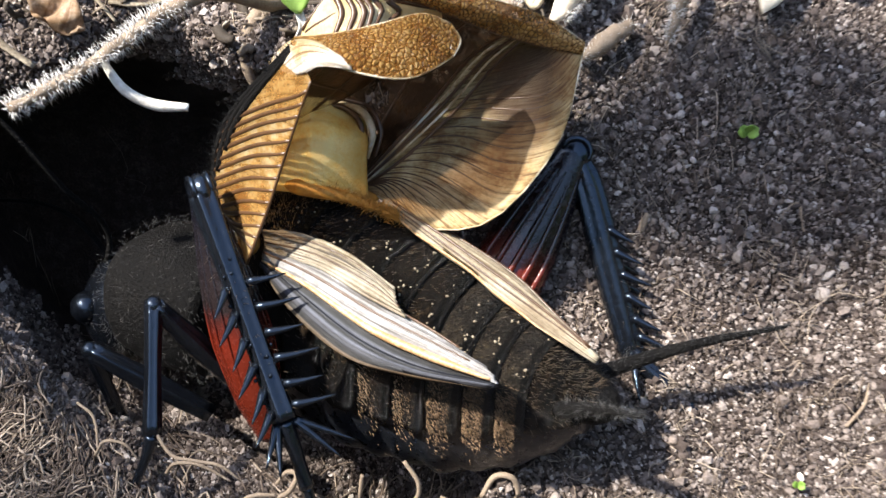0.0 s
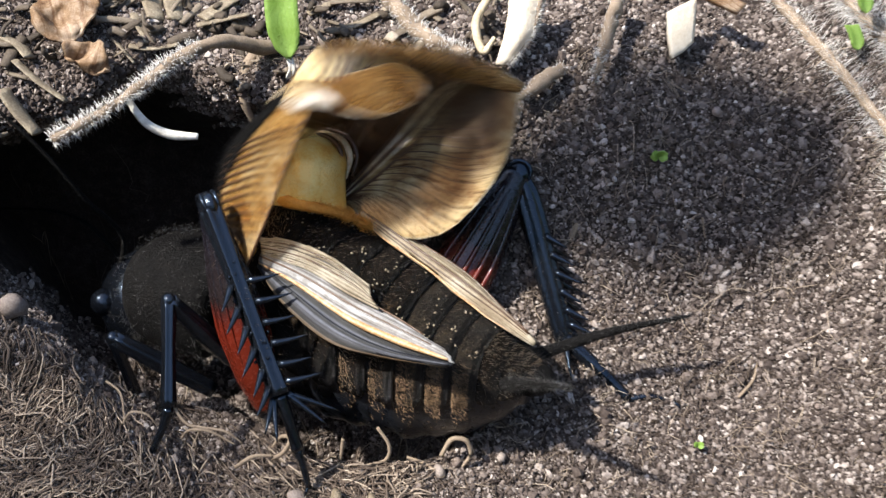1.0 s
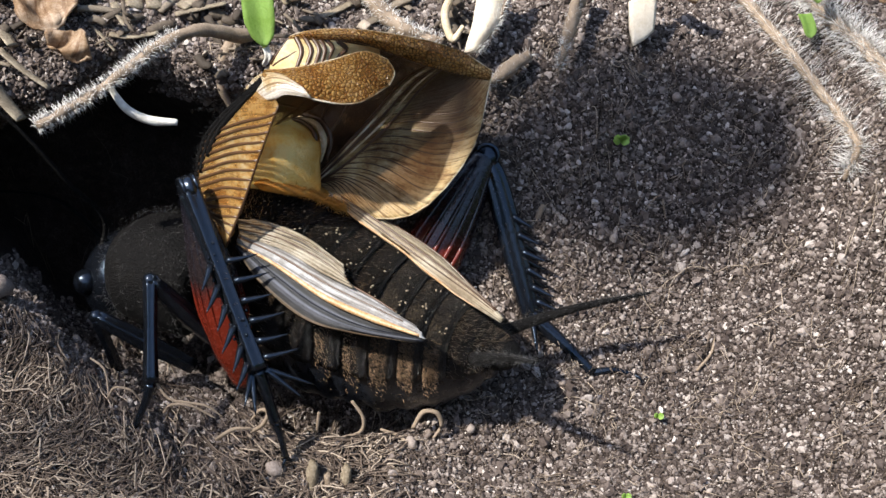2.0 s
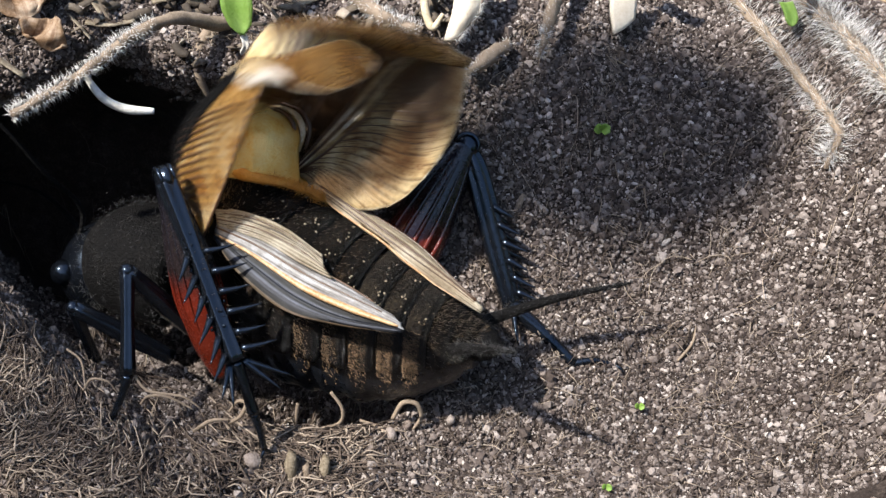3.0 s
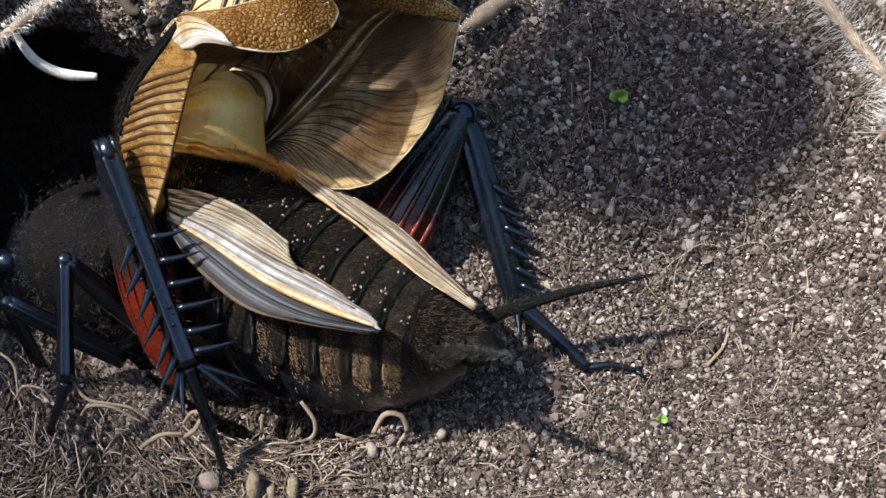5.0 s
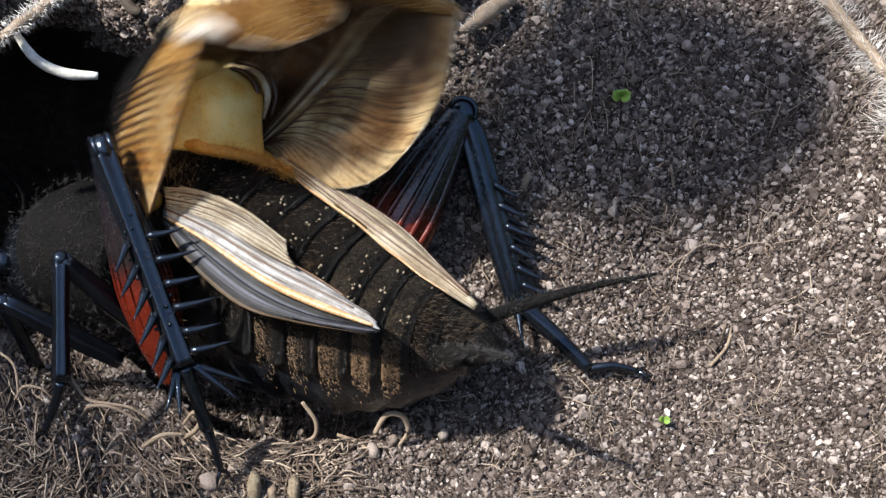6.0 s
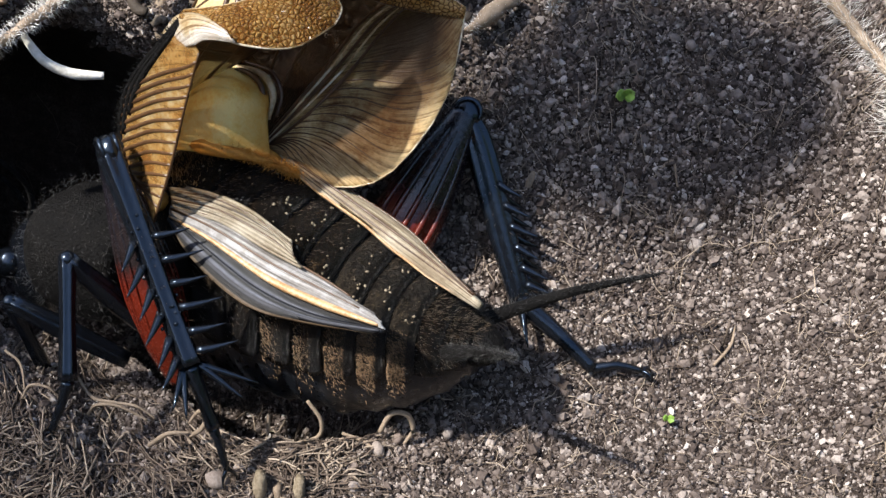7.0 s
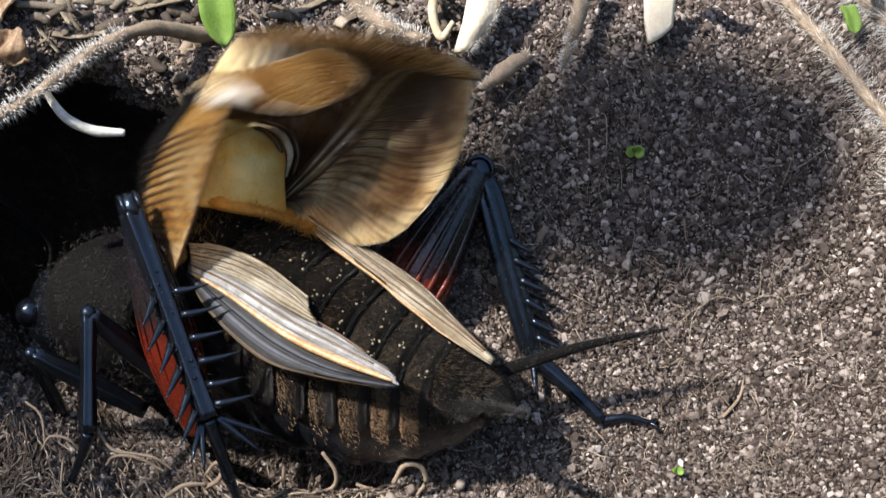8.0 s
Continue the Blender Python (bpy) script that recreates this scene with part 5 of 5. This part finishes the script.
# stubs and curled rootlets before the burrow
for p, q, w, m in (((-3.51, 32.97, -0.21), (-3.31, 33.24, 1.47), 0.5, OLDSTRAW), ((-1.91, 32.91, -0.34), (-1.70, 33.16, 1.30), 0.42, OLDSTRAW), ((-2.59, 32.91, -0.40), (-2.68, 33.16, 0.86), 0.4, ROOT)):
    single("stem_stub", Geo().tube([p, (V(*p) + V(*q)) / 2, q], [w, w * 0.9, w, w * 0.7], 10, 9, 0.6), m, "short yellowish stem stub in the soil", "stub", "stem stubs")
for line, r in (([(1.50, 35.62, 1.45), (1.99, 35.73, 2.38), (2.66, 35.68, 2.35), (2.90, 35.62, 1.58), (2.52, 35.44, 0.92)], 0.12),
                ([(-6.34, 34.80, 2.10), (-5.76, 34.66, 2.66), (-5.47, 34.83, 3.29), (-5.86, 34.98, 3.31), (-6.32, 34.96, 2.69)], 0.1),
                ([(-10.99, 36.30, 4.30), (-10.27, 35.65, 3.57), (-9.33, 35.41, 3.48), (-8.41, 35.28, 3.36), (-7.69, 35.18, 2.73)], 0.07),
                ([(-10.56, 35.57, 2.71), (-10.11, 35.46, 3.30), (-9.17, 35.32, 3.35), (-8.02, 35.16, 2.67)], 0.07),
                ([(-8.04, 34.66, 1.74), (-7.18, 34.67, 2.38), (-6.32, 34.74, 2.37)], 0.1),
                ([(-13.22, 35.81, 3.39), (-12.80, 35.95, 3.98), (-12.04, 35.86, 3.91), (-11.61, 35.76, 3.27)], 0.06),
                ([(-1.49, 35.88, 3.03), (-0.95, 35.55, 2.22), (-1.09, 35.48, 1.39), (-2.01, 35.36, 1.14)], 0.09),
                ([(-3.08, 35.49, 2.67), (-3.22, 35.42, 1.48)], 0.09),
                ([(-0.11, 35.80, 1.23), (0.78, 35.50, 1.05), (1.33, 35.05, 0.86)], 0.08),
                ([(-14.18, 37.66, 4.44), (-13.43, 37.05, 4.13), (-13.20, 36.09, 3.08)], 0.06),
                ([(14.79, 43.63, 8.52), (14.48, 44.21, 9.54), (13.43, 43.64, 8.70)], 0.06),
                ([(8.35, 37.66, 2.18), (9.30, 36.91, 1.69), (10.45, 36.93, 1.73), (11.36, 37.57, 2.21)], 0.07),
                ([(10.12, 40.74, 4.85), (10.73, 41.05, 5.16), (11.90, 41.12, 5.28)], 0.08),
                ([(16.03, 38.09, 2.84), (16.82, 38.74, 3.41), (17.08, 39.37, 4.01)], 0.07),
                ([(8.06, 43.52, 8.62), (8.34, 43.83, 9.28)], 0.16)):
    single("rootlet", Geo().tube(line, [r, r * 1.1, r, r * 0.6], 30, 6), ROOT, "thin curled tan rootlet on the soil", "root", "curled rootlets")


def fibres():
    """Matted root fibres on the rim of the burrow, thinner elsewhere."""
    g = Geo()
    for k in range(5600):
        if k < 3050:
            x, y = rng.uniform(-24, 0.5), rng.normal(36.2, 2.6)
        else:
            x, y = rng.uniform(-20, 26), rng.uniform(31, 49)
        ln = rng.uniform(1.0, 3.6) if k < 3300 else rng.uniform(0.4, 1.5)
        a = rng.uniform(0, 2 * np.pi)
        m = 5
        xs = x + np.cos(a) * ln * np.linspace(-0.5, 0.5, m) + rng.normal(0, 0.25, m)
        ys = y + np.sin(a) * ln * 0.6 * np.linspace(-0.5, 0.5, m) + rng.normal(0, 0.2, m)
        p = ground_at(xs, ys)
        if np.abs(np.diff(p, axis=0)).max() > 2.2:
            continue
        p += np.outer(rng.uniform(0.0, 0.5, m), V(0, -0.5, 0.8))
        g.tube(p, [rng.uniform(0.022, 0.055) if k < 3050 else rng.uniform(0.014, 0.028)] * 2, 11 if k < 3300 else 7, 4 if k < 3300 else 3)
    single("root_fibres", g, FIBRE, "matted brown root fibres on the rim of the burrow", "roots", kind="stuff")


fibres()


def ball(sub):
    bm = bmesh.new()
    if sub:
        bmesh.ops.create_icosphere(bm, subdivisions=sub, radius=1.0)
    else:
        bmesh.ops.create_cone(bm, cap_ends=False, segments=4, radius1=1.0, radius2=0.0, depth=1.0)
        bmesh.ops.translate(bm, verts=bm.verts, vec=(0, 0, 0.5))
        bmesh.ops.mirror(bm, geom=bm.verts[:] + bm.edges[:] + bm.faces[:], axis="Z", merge_dist=0.01)
        bmesh.ops.triangulate(bm, faces=bm.faces[:])
        bm.verts.index_update()
    v = np.array([q.co[:] for q in bm.verts])
    f = np.array([[q.index for q in face.verts] for face in bm.faces])
    bm.free()
    return v, f


def scatter_on_ground(n, keep):
    """Random points on the ground's surface, even by area, with normals."""
    P = ground_points.reshape(-1, 3)
    c = P[ground_faces]
    mid = c.mean(1)
    nrm = np.cross(c[:, 2] - c[:, 0], c[:, 3] - c[:, 1])
    area = np.linalg.norm(nrm, axis=1) / 2
    w = area * keep(mid)
    pick = rng.choice(len(w), n, p=w / w.sum())
    u, v = rng.random((2, n, 1))
    q = c[pick]
    at = (q[:, 0] * (1 - u) + q[:, 1] * u) * (1 - v) + (q[:, 3] * (1 - u) + q[:, 2] * u) * v
    return at, nrm[pick] / np.linalg.norm(nrm[pick], axis=1, keepdims=True)


def grains(n, lo, hi, sub, name, label, mat):
    shape, faces = ball(sub)
    def keep(p):
        inside = (p[:, 0] > -21) & (p[:, 0] < 27) & (p[:, 1] > 30.5) & (p[:, 1] < 53)
        return inside * np.where((p - HOLE) @ HOLE_WAY > 7, 0.5, 1.0) * np.where((p[:, 0] < -4) & (p[:, 1] < 41), 0.6, 1.0)
    at, nrm = scatter_on_ground(n, keep)
    r = np.clip(np.exp(rng.normal(math.log(lo), 0.38, n)), lo * 0.5, hi)
    rot = np.linalg.qr(rng.normal(size=(n, 3, 3)))[0]
    axes = rng.uniform(0.5, 1.35, (n, 1, 3))
    bumps = 1 + np.clip(rng.normal(0, 0.26, (n, len(shape), 1)), -0.5, 0.55)
    v = np.einsum("nij,nkj->nki", rot, shape[None] * axes * bumps) * r[:, None, None] + (at + nrm * r[:, None] * 0.35)[:, None]
    f = (faces[None] + (np.arange(n) * len(shape))[:, None, None]).reshape(-1, 3)
    me = bpy.data.meshes.new(name)
    me.from_pydata((v.reshape(-1, 3) * MM).tolist(), [], f.tolist())
    me.materials.append(mat)
    tagged(new(name, me), label, "soil grains", kind="stuff")


grains(120000, 0.062, 0.13, 0, "fine_soil_grains", "fine brown and beige grit between the soil crumbs", GRAIN)
grains(88000, 0.08, 0.18, 1, "soil_grains", "brown and beige crumbs of soil covering the bank", GRAIN)
grains(3800, 0.15, 0.25, 1, "coarse_soil_grains", "coarser pale and brown crumbs of soil", GRAIN)


def pebbles():
    shapes = []
    for k in range(6):
        bm = bmesh.new()
        bmesh.ops.create_icosphere(bm, subdivisions=2, radius=1.0)
        st = V(*rng.uniform(0.7, 1.2, 3))
        for q in bm.verts:
            q.co = Vector(V(*q.co) * st * (1 + 0.28 * noise.noise(q.co * 1.3 + Vector((k * 9, 0, 0))))) * MM
        for face in bm.faces:
            face.smooth = True
        me = bpy.data.meshes.new("pebble")
        bm.to_mesh(me)
        bm.free()
        me.materials.append(PEBBLE)
        shapes.append(me)
    def keep(p):
        return (p[:, 0] > -14) & (p[:, 0] < 27) & (p[:, 1] > 28) & (p[:, 1] < 48) & ((p - HOLE) @ HOLE_WAY < 3)
    at, nrm = scatter_on_ground(48, keep)
    size = np.clip(np.exp(rng.normal(math.log(0.2), 0.3, 48)), 0.13, 0.36)
    for k in range(48):
        stone(shapes[k % 6], at[k] + nrm[k] * size[k] * 0.45, size[k], k)
    for k, (p, s) in enumerate((((15.53, 42.31, 6.28), 0.42), ((-19.12, 41.18, 6.29), 0.6), ((-5.15, 33.53, 0.85), 0.5), ((19.21, 43.01, 8.06), 0.3), ((23.09, 32.06, 0.85), 0.42), ((24.69, 32.10, 1.26), 0.45),
                                ((20.76, 38.00, 3.98), 0.5), ((19.99, 37.91, 3.61), 0.42), ((1.42, 35.18, 0.88), 0.36), ((4.39, 35.88, 1.10), 0.3), ((15.41, 47.16, 13.73), 0.3), ((-13.91, 35.77, 2.10), 0.36))):
        stone(shapes[(k * 5 + 1) % 6], V(*p), s, k + 300)


def stone(me, at, size, k):
    ob = new("pebble", me)
    ob.matrix_world = Matrix.LocRotScale(Vector(at * MM), Euler((k * 1.3, k * 2.1, k * 0.7)), Vector((size,) * 3))
    tagged(ob, "small rounded pale pebble in the soil", "pebble", "pebbles in the soil")


pebbles()



def motions():
    """The wings shiver in chirps; between chirps they rest."""
    base = ORIGIN[cricket.name]
    walk(cricket, [(t, Matrix.Translation((base + V(x, y, z)) * MM)) for t, x, y, z in BODY_SHIFT])
    for wing, hinge, sign in ((wing_left, HINGE_L, 1), (wing_right, HINGE_R, -1)):
        at = (hinge - base) * MM
        rows = []
        for k in range(241):
            t = k / 30
            still = min(abs(t - q) for q in RESTS) < 0.055
            beat = (2.0, 14.0, 2.0, -10.0)[k % 15 % 4] if k % 15 < 14 else -10.0
            swing = 0.0 if still else beat
            lean = np.interp(t, [0, 4.0, 4.7, 8.0], [0, 0, -2.6, -2.8])
            turn = Matrix.Rotation(radians(sign * swing + lean), 4, Vector(AHEAD))
            rows.append((t, Matrix.Translation(at) @ turn))
        walk(wing, rows)


# how far the body sways from its stand, in millimetres
BODY_SHIFT = [
    (0, 0.013, 0.302, -0.230),
    (0.5, 0.012, 0.120, -0.103),
    (1, 0.006, 0.066, -0.060),
    (1.5, 0.000, 0.000, 0.000),
    (3, 0.017, 0.009, -0.023),
    (3.5, 0.018, -0.015, -0.006),
    (4, 0.040, -0.058, 0.018),
    (4.5, 0.094, -0.002, -0.010),
    (6, -0.010, -0.461, 0.386),
    (6.5, -0.008, -0.354, 0.262),
    (7, -0.010, -0.446, 0.342),
    (7.5, -0.023, -0.385, 0.294),
    (8, -0.037, -0.281, 0.200),
]
# the moments at which the wings rest between two chirps
RESTS = [0.0, 0.22, 0.5, 0.8, 1.1, 1.4, 1.7, 1.98, 2.26, 2.54, 2.8, 3.1, 3.33, 3.6, 3.85, 4.12, 4.4, 4.7, 4.98, 5.28, 5.58, 5.9, 6.18, 6.45, 6.72, 7.0, 7.3, 7.54, 7.81]
motions()
